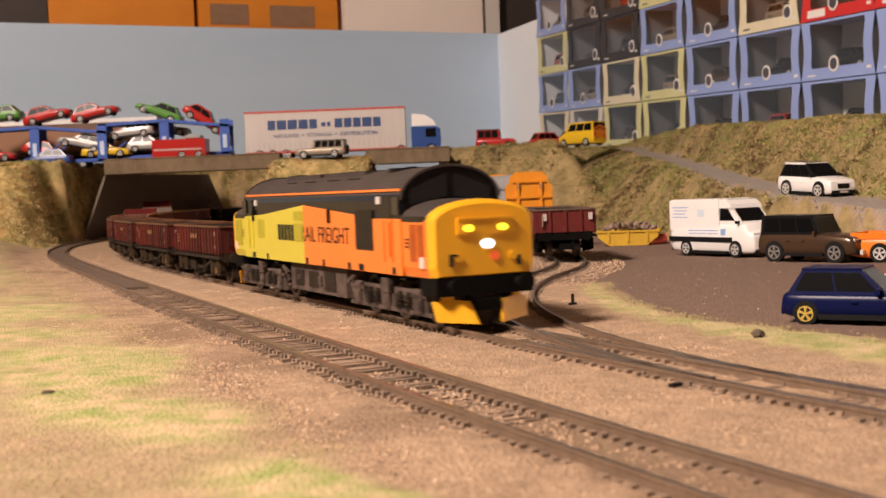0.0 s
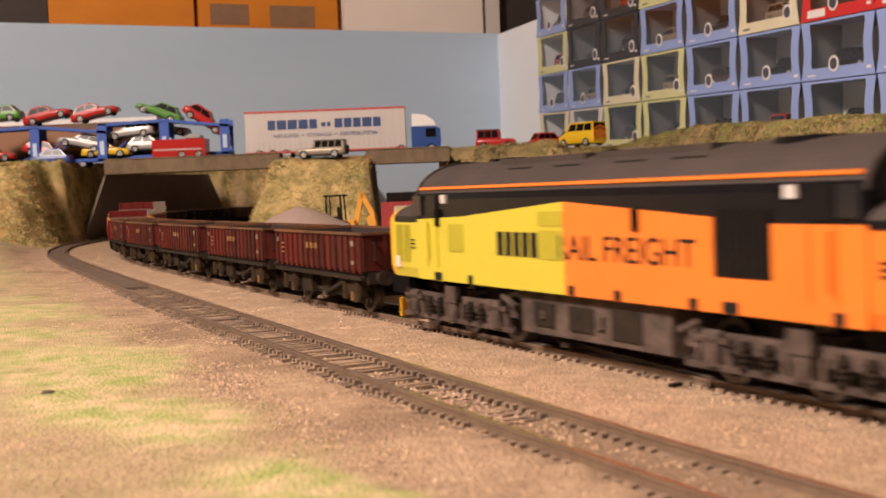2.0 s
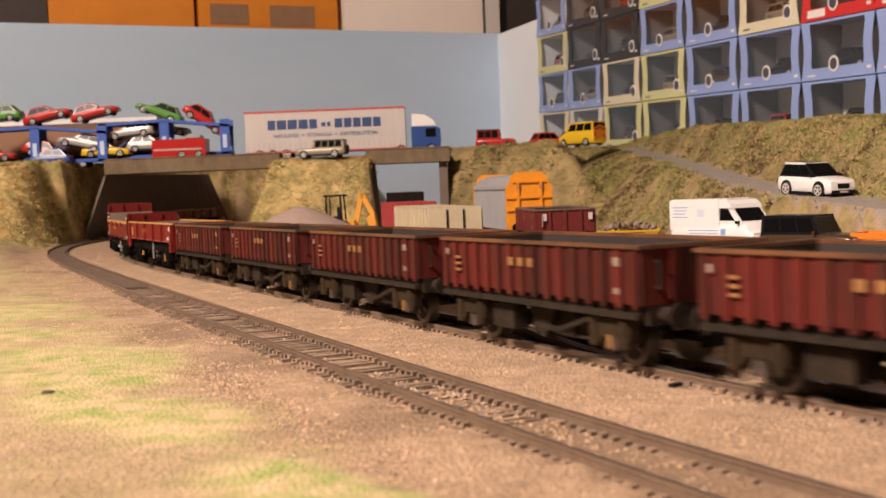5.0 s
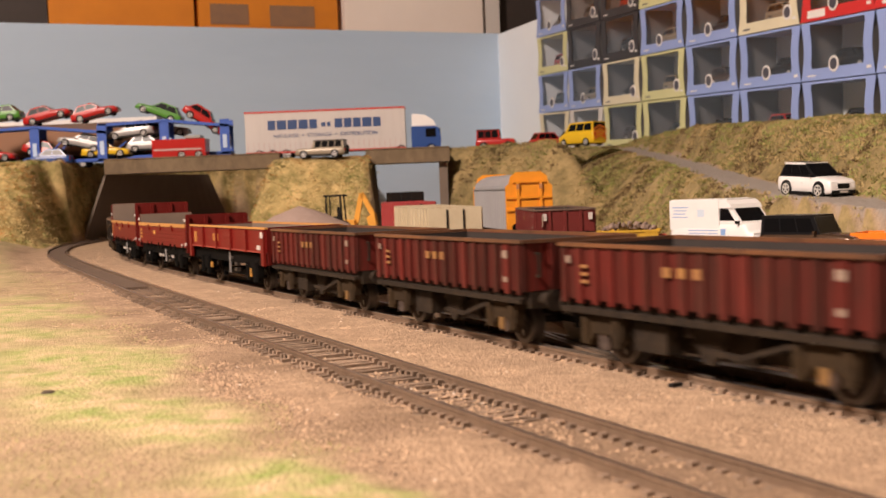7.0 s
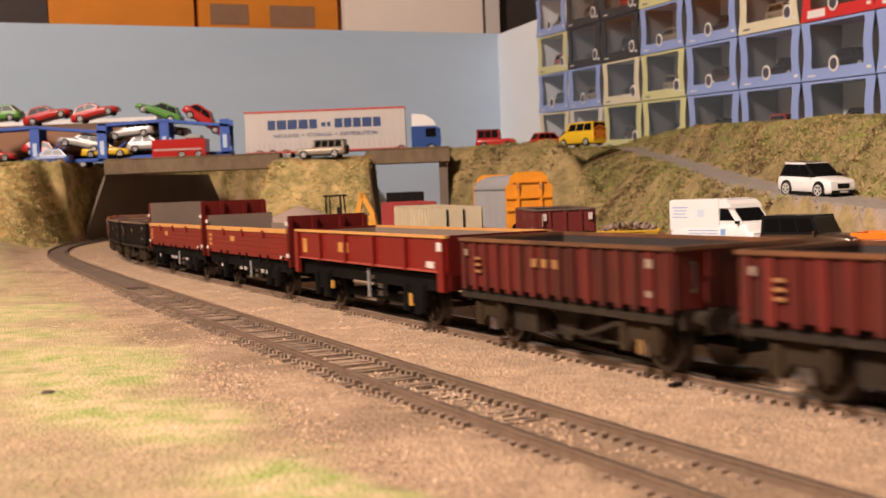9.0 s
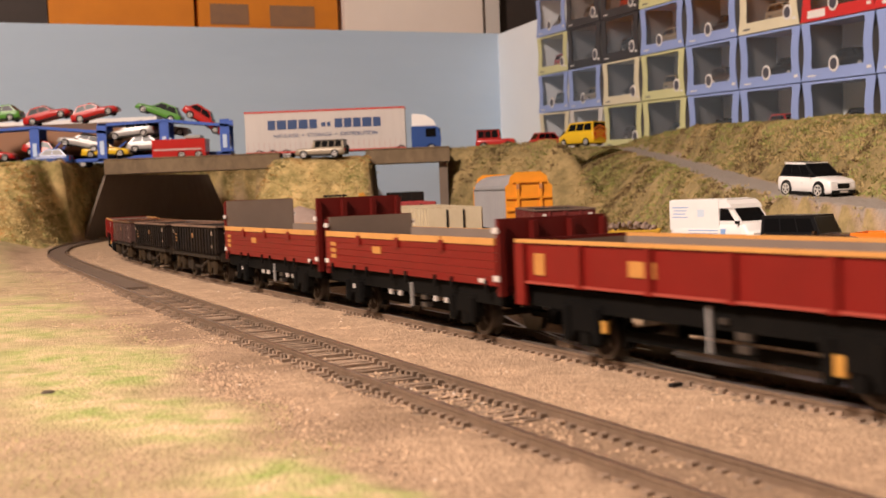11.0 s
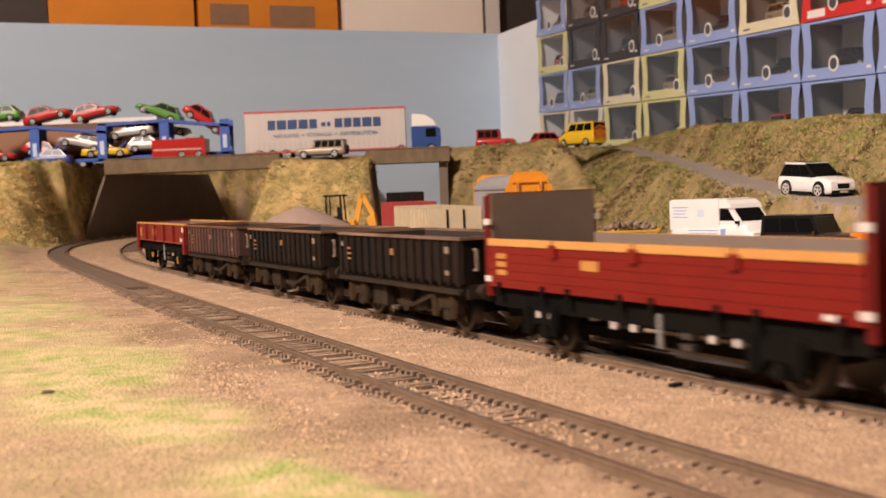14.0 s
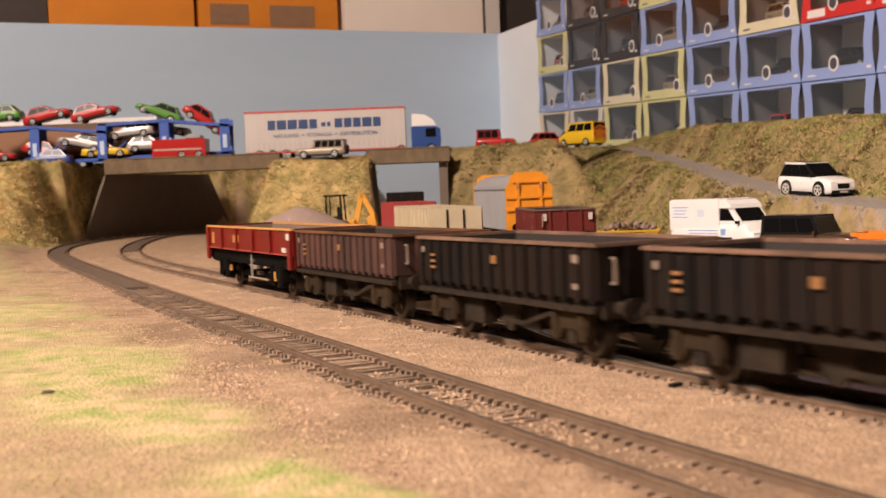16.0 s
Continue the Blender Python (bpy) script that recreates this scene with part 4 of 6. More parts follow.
    one("lining", LOAD_GREY, t, (-half + 2, half - 2, -w - 0.15, -w + 0.95, zt + 0.02, zt + 1.6), (-half + 2, half - 2, w - 0.95, w + 0.15, zt + 0.02, zt + 1.6),
        (-half + 2, half - 2, -w + 0.62, -w + 0.95, zb, zt), (-half + 2, half - 2, w - 0.95, w - 0.62, zb, zt))
    one("floor", LOAD_GREY, t, (-half + 2, half - 2, -w + 0.6, w - 0.6, zb, zb + 0.9))
    running_gear(t, half, 44, FRAME_BLACK, FRAME_BLACK, 6.2, 15.0, zb)
    return t


MAROON = mat("hopper_maroon_weathered", (0.165, 0.017, 0.013), 0.6, second=(0.026, 0.013, 0.009), scale=230, amount=0.46, stretch=(1, 1, 0.12), bump=0.25, spec=0.2, random_value=0.35)
SOOT = mat("hopper_black_weathered", (0.007, 0.006, 0.006), 0.65, second=(0.017, 0.010, 0.006), scale=130, amount=0.2, stretch=(1, 1, 0.16), bump=0.25, spec=0.12, random_value=0.4)
BROWN = mat("hopper_brown_weathered", (0.095, 0.036, 0.027), 0.65, second=(0.035, 0.018, 0.014), scale=110, amount=0.42, stretch=(1, 1, 0.2), bump=0.2, random_value=0.3)
RUST_RIM = mat("rim_rust", (0.22, 0.085, 0.03), 0.5, second=(0.03, 0.018, 0.013), scale=70, amount=0.42)
PALE_RIM = mat("rim_scuffed", (0.32, 0.18, 0.12), 0.5, second=(0.05, 0.034, 0.026), scale=70, amount=0.46)
INSIDE = mat("hopper_inside_dark", (0.016, 0.013, 0.012), 0.75, second=(0.04, 0.03, 0.025), scale=90, amount=0.4)

loco = build_loco()
TRAIN = [(loco, 0.0, 74.0, 7.0)]
hopper = build_hopper("weathered maroon ribbed ballast wagon with rusty rim", MAROON, RUST_RIM, INSIDE, UNDER, UNDER_G, True)
one("axle_cover", mat("axle_cover_dull", (0.24, 0.12, 0.03), 0.7, second=(0.08, 0.05, 0.02), scale=300), hopper, (34.5, 37.3, -16.4, -15.4, 4.6, 7.8), bev=0.6, label="dull yellow axle box cover")
for k in range(5):
    w_ = hopper if k == 0 else copy_thing(hopper, Matrix.Identity(4))
    TRAIN.append((w_, -194 - 121.7 * k, 36.0, 6.2))
plain = build_plain_open()
TRAIN.append((plain, -813.5, 44.0, 6.2))
TRAIN.append((build_plank_open(34.6, "red planked dropside wagon with ochre band and low end boards"), -967.0, 44.0, 6.2))
TRAIN.append((build_plank_open(41.6, "red planked dropside wagon with tall grey-lined end boards"), -1117.5, 44.0, 6.2))
black_ = build_hopper("black weathered ribbed ballast wagon with scuffed rim", SOOT, PALE_RIM, INSIDE, UNDER, UNDER)
TRAIN.append((black_, -1255.5, 36.0, 6.2))
TRAIN.append((copy_thing(black_, Matrix.Identity(4)), -1377.0, 36.0, 6.2))
TRAIN.append((build_hopper("faded brown ribbed ballast wagon with scuffed rim", BROWN, RUST_RIM, INSIDE, UNDER, UNDER), -1500.0, 36.0, 6.2))
TRAIN.append((copy_thing(plain, Matrix.Identity(4)), -1628.5, 44.0, 6.2))

# ---- model road vehicles ----
TYRE = mat("tyre_rubber", (0.01, 0.01, 0.01), 0.85, spec=0.2)
RIM = mat("rim_silver", (0.78, 0.76, 0.73), 0.3, 0.4)
RIM_Y = mat("rim_yellow", (0.55, 0.38, 0.07), 0.5)
RIM_D = mat("rim_dark_silver", (0.30, 0.28, 0.26), 0.35, 0.4)
AUTO_GLASS = mat("car_dark_glass", (0.004, 0.004, 0.0045), 0.25, spec=0.12)
TRIM = mat("car_black_trim", (0.006, 0.006, 0.0065), 0.6, spec=0.2)
LENS = mat("car_lamp_lens", (0.75, 0.75, 0.75), 0.15, coat=0.5)
LENS_R = mat("car_tail_lens", (0.5, 0.02, 0.02), 0.25)


def paint(name, c, rough=0.28, metal=0.0, spec=0.4):
    return mat("paint_" + name, c, rough, metal, second=tuple(v * 0.9 for v in c), scale=60, spec=spec)


P_WHITE = paint("white", (0.78, 0.76, 0.74))
P_RED = paint("red", (0.40, 0.013, 0.01))
P_GREEN = paint("green", (0.08, 0.24, 0.035))
P_BLUE = paint("dark_blue", (0.004, 0.007, 0.045), 0.3, 0.0, 0.12)
P_MIDBLUE = paint("mid_blue", (0.03, 0.075, 0.25))
P_SILVER = paint("silver", (0.36, 0.345, 0.33), 0.32, 0.2)
P_YELLOW = paint("yellow", (0.72, 0.46, 0.02))
P_ORANGE = paint("orange", (0.80, 0.20, 0.02))
P_BROWN = paint("bronze_brown", (0.085, 0.05, 0.03), 0.25, 0.4)
P_BLACK = paint("black", (0.008, 0.008, 0.009), 0.3, 0.0, 0.2)
P_CHAMP = paint("champagne", (0.30, 0.25, 0.18), 0.35, 0.2)


def road_wheel(parent, x, y, r, w, rim):
    s = 1 if y > 0 else -1
    bm = B()
    cyl(bm, "y", x, r, r, y - w / 2, y + w / 2, 22)
    bevel(bm, 0.4, 2)
    tyre = part("wheel", bm, TYRE, parent)
    bm = B()
    e = y + s * (w / 2 + 0.1)
    cyl(bm, "y", x, r, r * 0.68, e - 0.45 * s, e - 0.06 * s, 18, 1)
    ring = [(x + 0.66 * r * math.cos(k * 0.3927), e, r + 0.66 * r * math.sin(k * 0.3927)) for k in range(17)]
    for p, q in zip(ring, ring[1:]):
        bar(bm, p, q, 0.3, 0.11 * r)
    for k in range(10):
        a = (k // 2) * 1.2566 + (0.42 if k % 2 else 0.18)
        c = (k // 2) * 1.2566 + 0.3
        bar(bm, (x + 0.1 * r * math.cos(c), e, r + 0.1 * r * math.sin(c)), (x + 0.64 * r * math.cos(a), e, r + 0.64 * r * math.sin(a)), 0.3, 0.13 * r)
    cyl(bm, "y", x, r, r * 0.16, e, e + 0.25 * s, 10)
    part("rim", bm, [rim, TYRE], tyre)


def pane(name, t, corners, out, material=None):
    """A thin glass plate: four corners, drawn a little out of the shell along out."""
    bm = B()
    o = Vector(out)
    va = [bm.verts.new(Vector(c) + o) for c in corners]
    vb = [bm.verts.new(Vector(c) - o) for c in corners]
    bm.faces.new(va)
    bm.faces.new(vb[::-1])
    for i in range(4):
        bm.faces.new((va[i], vb[i], vb[(i + 1) % 4], va[(i + 1) % 4]))
    return part(name, bm, material or AUTO_GLASS, t)


def build_car(name, label, L, W, H, body, m, belt=0.58, hood=0.50, ws=(0.20, 0.05), tail=(-0.36, -0.47), nose_z=0.36, r=4.2,
              axles=(0.32, -0.30), roof=None, rim=RIM, square=0.10, category="toy car", bumper=None, clear=2.2, lower=None, pillars=2, post_paint=None):
    """A die-cast road vehicle: nose towards +x. ws: foot and head of the windscreen, tail: head and foot of the rear window, in lengths."""
    t = empty(name, label, category, "model road vehicles")
    zb, zh, zn = belt * H, hood * H, nose_z * H
    w = W / 2
    # lower body: sections along the length, with rounded shoulders and corners
    h1 = max(0.40, ws[0] + 0.05)
    tx = [-0.5, -0.493, -0.475, ws[0], ws[0] + 0.02, h1, 0.47, 0.49, 0.5]
    tz = [zb * 0.72, zb * 0.92, zb, zb, zb - 0.15, zh, zh * 0.5 + zn * 0.5, zn * 0.95, zn * 0.7]
    rings = []
    for f in sorted({-0.5, -0.493, -0.475, -0.44, -0.36, -0.2, 0.0, 0.12, ws[0], ws[0] + 0.02, h1, 0.445, 0.47, 0.49, 0.5}):
        top = float(np.interp(f, tx, tz))
        low = float(np.interp(f, [-0.5, -0.49, -0.42, 0.42, 0.49, 0.5], [clear + 2.0, clear + 1.0, clear, clear, clear + 0.6, clear + 1.6]))
        wf = w * float(np.interp(f, [-0.5, -0.485, -0.44, -0.36, 0.34, 0.43, 0.48, 0.5], [0.86, 0.93, 0.975, 1, 1, 0.965, 0.89, 0.80]))
        h = top - low
        half_ = [(0.88, 0.0), (0.975, 0.12), (1.0, 0.42), (0.99, 0.70), (0.955, 0.88), (0.90, 0.965), (0.80, 1.0)]
        pts = [(-wf * a, low + h * b_) for a, b_ in half_] + [(0, top + 0.25)] + [(wf * a, low + h * b_) for a, b_ in half_[::-1]]
        rings.append((f * L, pts))
    bm = B()
    loft(bm, rings)
    part("body", bm, m, t, smooth=True)
    # cabin shell with inset panes
    lo = [(tail[1] * L, zb - 0.4), (ws[0] * L, zb - 0.4)]
    hi = [(tail[0] * L, H - 0.3), (ws[1] * L, H - 0.3)]
    wl, wh = w * 0.90, w * (0.90 - square)

    def at_side(u, v, s):
        a = lo[0][0] + (lo[1][0] - lo[0][0]) * u
        b_ = hi[0][0] + (hi[1][0] - hi[0][0]) * u
        return (a + (b_ - a) * v, s * (wl + (wh - wl) * v), lo[0][1] + (hi[0][1] - lo[0][1]) * v)

    bm = B()
    v = [bm.verts.new(at_side(u, q, s)) for q in (0, 1) for u, s in ((0, -1), (1, -1), (1, 1), (0, 1))]
    for q in ((0, 1, 5, 4), (1, 2, 6, 5), (2, 3, 7, 6), (3, 0, 4, 7), (4, 5, 6, 7), (3, 2, 1, 0)):
        bm.faces.new([v[k] for k in q])
    bevel(bm, min(1.3, 0.055 * W), 3)
    part("cabin", bm, post_paint or m, t, smooth=False)
    bm = B()
    prism(bm, [(hi[0][0] - 0.3, -wh - 0.15), (hi[1][0] + 0.3, -wh - 0.15), (hi[1][0] + 0.3, wh + 0.15), (hi[0][0] - 0.3, wh + 0.15)], "z", H - 1.3, H)
    bevel(bm, 0.6, 2)
    part("roof", bm, roof or m, t)
    for s in (-1, 1):
        n = pillars + 1
        edges = [0.05 + 0.89 * k / n for k in range(n + 1)]
        for k in range(n):
            a, b_ = edges[k] + 0.012, edges[k + 1] - 0.012
            pane("side_window", t, [at_side(a, 0.14, s), at_side(b_, 0.14, s), at_side(b_, 0.86, s), at_side(a, 0.86, s)], (0, s * 0.14, 0))
    for u, sx, nm in ((1, 1, "windscreen"), (0, -1, "rear_window")):
        c = [at_side(u, 0.12, -1), at_side(u, 0.12, 1), at_side(u, 0.9, 1), at_side(u, 0.9, -1)]
        c = [(p[0], p[1] * 0.88, p[2]) for p in c]
        pane(nm, t, c, (sx * 0.14, 0, 0.06))
    for s in (-1, 1):
        for a in axles:
            # black disc stands in for the shaded wheel well; the body has no cut-out
            bm = B()
            y0, y1 = sorted((s * (w - 2.5), s * (w + 0.05)))
            cyl(bm, "y", a * L, r + 0.2, r * 1.13, y0, y1, 22)
            part("wheel_arch", bm, lower or TRIM, t)
            road_wheel(t, a * L, s * (w - 1.0), r, 2.5, rim)
        y = s * w * 0.60
        bm = B()
        box(bm, L / 2 - 0.06 * L, L / 2 - 0.012 * L, y - w * 0.2, y + w * 0.2, zn * 0.78, zn * 1.04)
        bevel(bm, 0.5, 2)
        part("headlight", bm, LENS, t)
        one("tail_light", LENS_R, t, (-L / 2 - 0.15, -L / 2 + 1.6, y - w * 0.1, y + w * 0.22, zb * 0.6, zb * 0.86), bev=0.2)
        one("door_mirror", lower or m, t, (ws[0] * L - 3.4, ws[0] * L - 2.0, min(s * w * 0.9, s * (w + 1.3)), max(s * w * 0.9, s * (w + 1.3)), zb - 0.1, zb + 1.6), bev=0.4)
        zl = clear + 0.68 * (zb - clear)
        for x in (-0.03, -0.19)[:max(1, pillars)]:
            one("door_handle", m, t, (x * L, x * L + 2.0, s * w - 0.5, s * w + 0.25, zl - 0.4, zl + 0.2), bev=0.1)
        one("sill", lower or TRIM, t, (axles[1] * L + r * 1.2, axles[0] * L - r * 1.2, s * w - 1.2, s * w + 0.02, clear - 0.3, clear + 1.3))
    one("front_bumper", bumper or m, t, (L / 2 - 2.5, L / 2 + 0.3, -w * 0.78, w * 0.78, clear + 0.4, clear + 2.6), bev=0.6)
    one("rear_bumper", bumper or m, t, (-L / 2 - 0.3, -L / 2 + 2.5, -w * 0.82, w * 0.82, clear + 0.8, clear + 2.9), bev=0.6)
    one("radiator_grille", TRIM, t, (L / 2 - 1.4, L / 2 + 0.1, -w * 0.38, w * 0.38, zn * 0.62, zn * 0.95), bev=0.2)
    one("number_plate", WHITE, t, (L / 2 + 0.1, L / 2 + 0.5, -3.0, 3.0, clear + 1.1, clear + 2.3))
    return t


def put(ob, x, y, z, turn, rx=0, ry=0):
    ob.matrix_basis = pose(x / 1000, y / 1000, z / 1000, rx, ry, turn)
    return ob


YARD = -3.3
van = build_car("delivery_van", "white panel van with blue lettering parked in the yard", 73, 25.5, 34, "van", P_WHITE, belt=0.58, hood=0.46, ws=(0.38, 0.20), tail=(-0.485, -0.49), nose_z=0.40,
                r=4.5, axles=(0.31, -0.28), square=0.06, category="toy van", lower=TRIM, pillars=1, bumper=TRIM)
for s in (-1, 1):
    one("load_side", P_WHITE, van, (-35.8, 9, min(s * 10, s * 12.3), max(s * 10, s * 12.3), 15.5, 33.4), bev=0.9)
    one("rubbing_strip", TRIM, van, (-36, 20, min(s * 12.4, s * 13.1), max(s * 12.4, s * 13.1), 8.6, 11.6), bev=0.2)
    LB = mat("lettering_blue", (0.22, 0.36, 0.62), 0.5)
    for z, x0, x1, y in ((29, -33, -18, 12.34), (27, -32, -20, 12.34), (25, -32, -21, 12.34), (23, -33, -19, 12.34), (15.2, -18, 8, 12.66), (13.4, -18, 8, 12.7)):
        one("lettering_bar", LB, van, (x0, x1, min(s * 11.8, s * y), max(s * 11.8, s * y), z, z + 0.55))
    one("sign_patch", mat("sign_pale_blue", (0.55, 0.63, 0.72), 0.5), van, (-10, -4, min(s * 12, s * 12.35), max(s * 12, s * 12.35), 23.5, 28), bev=0.15)
    one("door_sign", LB, van, (10.5, 14.5, min(s * 12, s * 12.72), max(s * 12, s * 12.72), 12.8, 16.6))
bm = B()
prism(bm, [(6, 28.6), (19.6, 28.6), (18.4, 31.0), (15.0, 33.4), (6, 34.4)], "y", -12.0, 12.0)
bevel(bm, 0.7, 2)
part("roof_brow", bm, P_WHITE, van)
put(van, 170, 738, YARD, -61)
d = build_car("offroad_car", "bronze brown four-door off-road car with black roof", 58, 24.5, 25, "suv", P_BROWN, belt=0.60, hood=0.56, ws=(0.16, 0.08), tail=(-0.46, -0.47), nose_z=0.48, r=5.2,
              axles=(0.31, -0.31), roof=P_BLACK, square=0.08, bumper=TRIM, clear=3.6, post_paint=P_BLACK, rim=RIM_D)
one("skid_plate", RIM, d, (30.2, 31.8, -8, 8, 4.2, 6.6), bev=0.3)
put(d, 201, 660, YARD, -48)
pk = build_car("pickup_truck", "bright orange pickup truck with open load bed", 66, 25, 22, "pickup", P_ORANGE, belt=0.58, hood=0.55, ws=(0.14, 0.07), tail=(-0.10, -0.12), nose_z=0.45, r=4.6, axles=(0.31, -0.27), square=0.1, pillars=0)
one("load_bed_wall", P_ORANGE, pk, (-33, -8, -12.2, -10.8, 12, 15.2), (-33, -8, 10.8, 12.2, 12, 15.2), (-33, -31.6, -10.8, 10.8, 12, 15.2), bev=0.3)
put(pk, 246, 628, YARD, -38)
bc = build_car("hatchback_car", "dark blue hatchback car with yellow wheels", 47, 21, 17.6, "hatch", P_BLUE, belt=0.56, hood=0.50, ws=(0.20, 0.02), tail=(-0.36, -0.46), nose_z=0.38, r=3.5, axles=(0.32, -0.33), rim=RIM_Y, square=0.17, pillars=1)
put(bc, 131.5, 383, YARD - 0.4, -33)
rc = build_car("red_hatchback_car", "red hatchback car parked beside the blue one", 50, 22, 19, "hatch", P_RED, r=3.9, square=0.16, pillars=1)
put(rc, 196, 478, YARD, -150)
suv = build_car("white_offroad_car", "white compact off-road car with black roof on the lane", 50, 22.5, 21.0, "suv", P_WHITE, belt=0.60, hood=0.55, ws=(0.22, 0.0), tail=(-0.38, -0.465), nose_z=0.44, r=4.7, axles=(0.31, -0.30),
                roof=P_WHITE, square=0.13, lower=TRIM, post_paint=TRIM, bumper=TRIM)
one("glass_roof", P_BLACK, suv, (-17, -2, -6.2, 6.2, 20.7, 21.2))
put(suv, 233, 762, 29.6, -68, 0, 3)
put(build_car("rescue_car", "red off-road car with black soft top beside the road", 48, 23, 26, "landrover", P_RED, belt=0.56, hood=0.54, ws=(0.12, 0.09), tail=(-0.47, -0.48), nose_z=0.46, r=5, roof=P_BLACK, square=0.05, clear=3.5), 70, 1500, DECK - 3, -8)
put(build_car("small_red_car", "small red car parked by the yellow van", 50, 22, 20, "hatch", P_RED, r=4), 141, 1560, DECK - 1, 20)
yv = build_car("highway_van", "orange-yellow maintenance van with chevron rear doors", 62, 25, 29, "van", P_YELLOW, belt=0.60, hood=0.5, ws=(0.30, 0.16), tail=(-0.485, -0.49), nose_z=0.42, r=4.5, square=0.06, category="toy van", pillars=2)
for k in range(4):
    z = 8 + k * 4
    for s in (-1, 1):
        bm = B()
        prism(bm, [(0, z + 3.4), (0, z + 5.2), (s * 11, z + 0.2), (s * 11, z - 1.6)], "x", -31.9, -31.4)
        part("chevron", bm, P_ORANGE, yv)
put(yv, 177, 1520, DECK - 1, 128)
sc = build_car("silver_offroad_car", "champagne off-road estate car on the grassy mound", 58, 23, 20.5, "landrover", P_CHAMP, belt=0.56, hood=0.55, ws=(0.16, 0.12), tail=(-0.47, -0.48), nose_z=0.47, r=4.3, roof=P_BLACK, square=0.05, clear=3.2, bumper=TRIM, pillars=3)
bm = B()
cyl(bm, "x", 0, 10, 4.2, -31.4, -29.2, 18)
bevel(bm, 0.5, 1)
part("spare_wheel", bm, TYRE, sc, "black spare wheel")
put(sc, -134, 1405, 83.5, 172)


def build_lorry():
    t = empty("articulated_lorry", "white curtain-sided articulated lorry with blue cab on the bridge", "toy lorry", "model road vehicles")
    CURT = mat("curtain_white", (0.52, 0.48, 0.45), 0.55, second=(0.46, 0.42, 0.39), scale=40, stretch=(4, 1, 0.3), bump=0.15)
    REDL = mat("trailer_red_edge", (0.45, 0.06, 0.05), 0.5)
    NAVY = mat("lettering_navy", (0.018, 0.05, 0.15), 0.5)
    one("trailer_box", CURT, t, (-107, 82, -16, 16, 10, 57), bev=0.6)
    for s in (-1, 1):
        ys = sorted((s * 16, s * 16.5))
        one("roof_rail", REDL, t, (-107.5, 82.5, *ys, 56, 58.2))
        one("side_rail", REDL, t, (-107.5, 82.5, *ys, 8.4, 10.4))
        yc = sorted((s * 16, s * 16.25))
        bm = B()
        for k in range(30):
            x = -104 + k * 6.2
            box(bm, x, x + 0.5, *yc, 10.5, 21)
        part("curtain_strap", bm, mat("strap_pink", (0.45, 0.30, 0.28), 0.6), t)
        # firm's name as plain bars
        x = -80.0
        for w in (9, 11, 11, 11, 9, 0, 5, 4, 0, 9, 9, 9, 11, 9):
            if w:
                one("lettering_bar", NAVY, t, (x, x + w, *yc, *((36, 47) if w > 5 else (38, 43))))
            x += (w or 1.5) + 1.8
        words("lettering", "HAULAGE  •  STORAGE  •  DISTRIBUTION", 6.6, 122, t, pose(-0.012, s * 0.0163, 0.0265, 90, 0, 0 if s < 0 else 180), NAVY)
    one("chassis", TRIM, t, (-108, 66, -5, 5, 9, 15), (60, 118, -6, 6, 6, 9))
    one("underrun_guard", mat("guard_red", (0.4, 0.03, 0.02), 0.5), t, (-30, 34, -15, -14, 8, 13), (-30, 34, 14, 15, 8, 13))
    for s in (-1, 1):
        for x in (-91, -75, -59, 76, 112):
            road_wheel(t, x, s * 13.5, 6.4, 5, RIM)
    bm = B()
    prism(bm, [(89, 6), (123, 6), (124, 20), (121, 32), (118, 34), (91, 34), (89, 32)], "y", -16, 16)
    bevel(bm, 1.2, 2)
    part("cab", bm, P_MIDBLUE, t, "blue cab")
    bm = B()
    prism(bm, [(90, 34), (119, 34), (115, 41), (106, 47), (92, 49), (90, 48)], "y", -15.4, 15.4)
    bevel(bm, 1.4, 2)
    part("wind_deflector", bm, P_WHITE, t, "white roof fairing")
    one("windscreen", AUTO_GLASS, t, (121.4, 123.2, -14, 14, 21, 31), bev=0.3)
    for s in (-1, 1):
        one("side_window", AUTO_GLASS, t, (106, 118, min(s * 15.9, s * 16.3), max(s * 15.9, s * 16.3), 21, 31), bev=0.3)
    one("front_bumper", mat("guard_red", (0.4, 0.03, 0.02), 0.5), t, (118, 125, -16, 16, 3, 8), bev=0.5)
    return t


put(build_lorry(), -121, 1468, DECK - 5.8, 0)


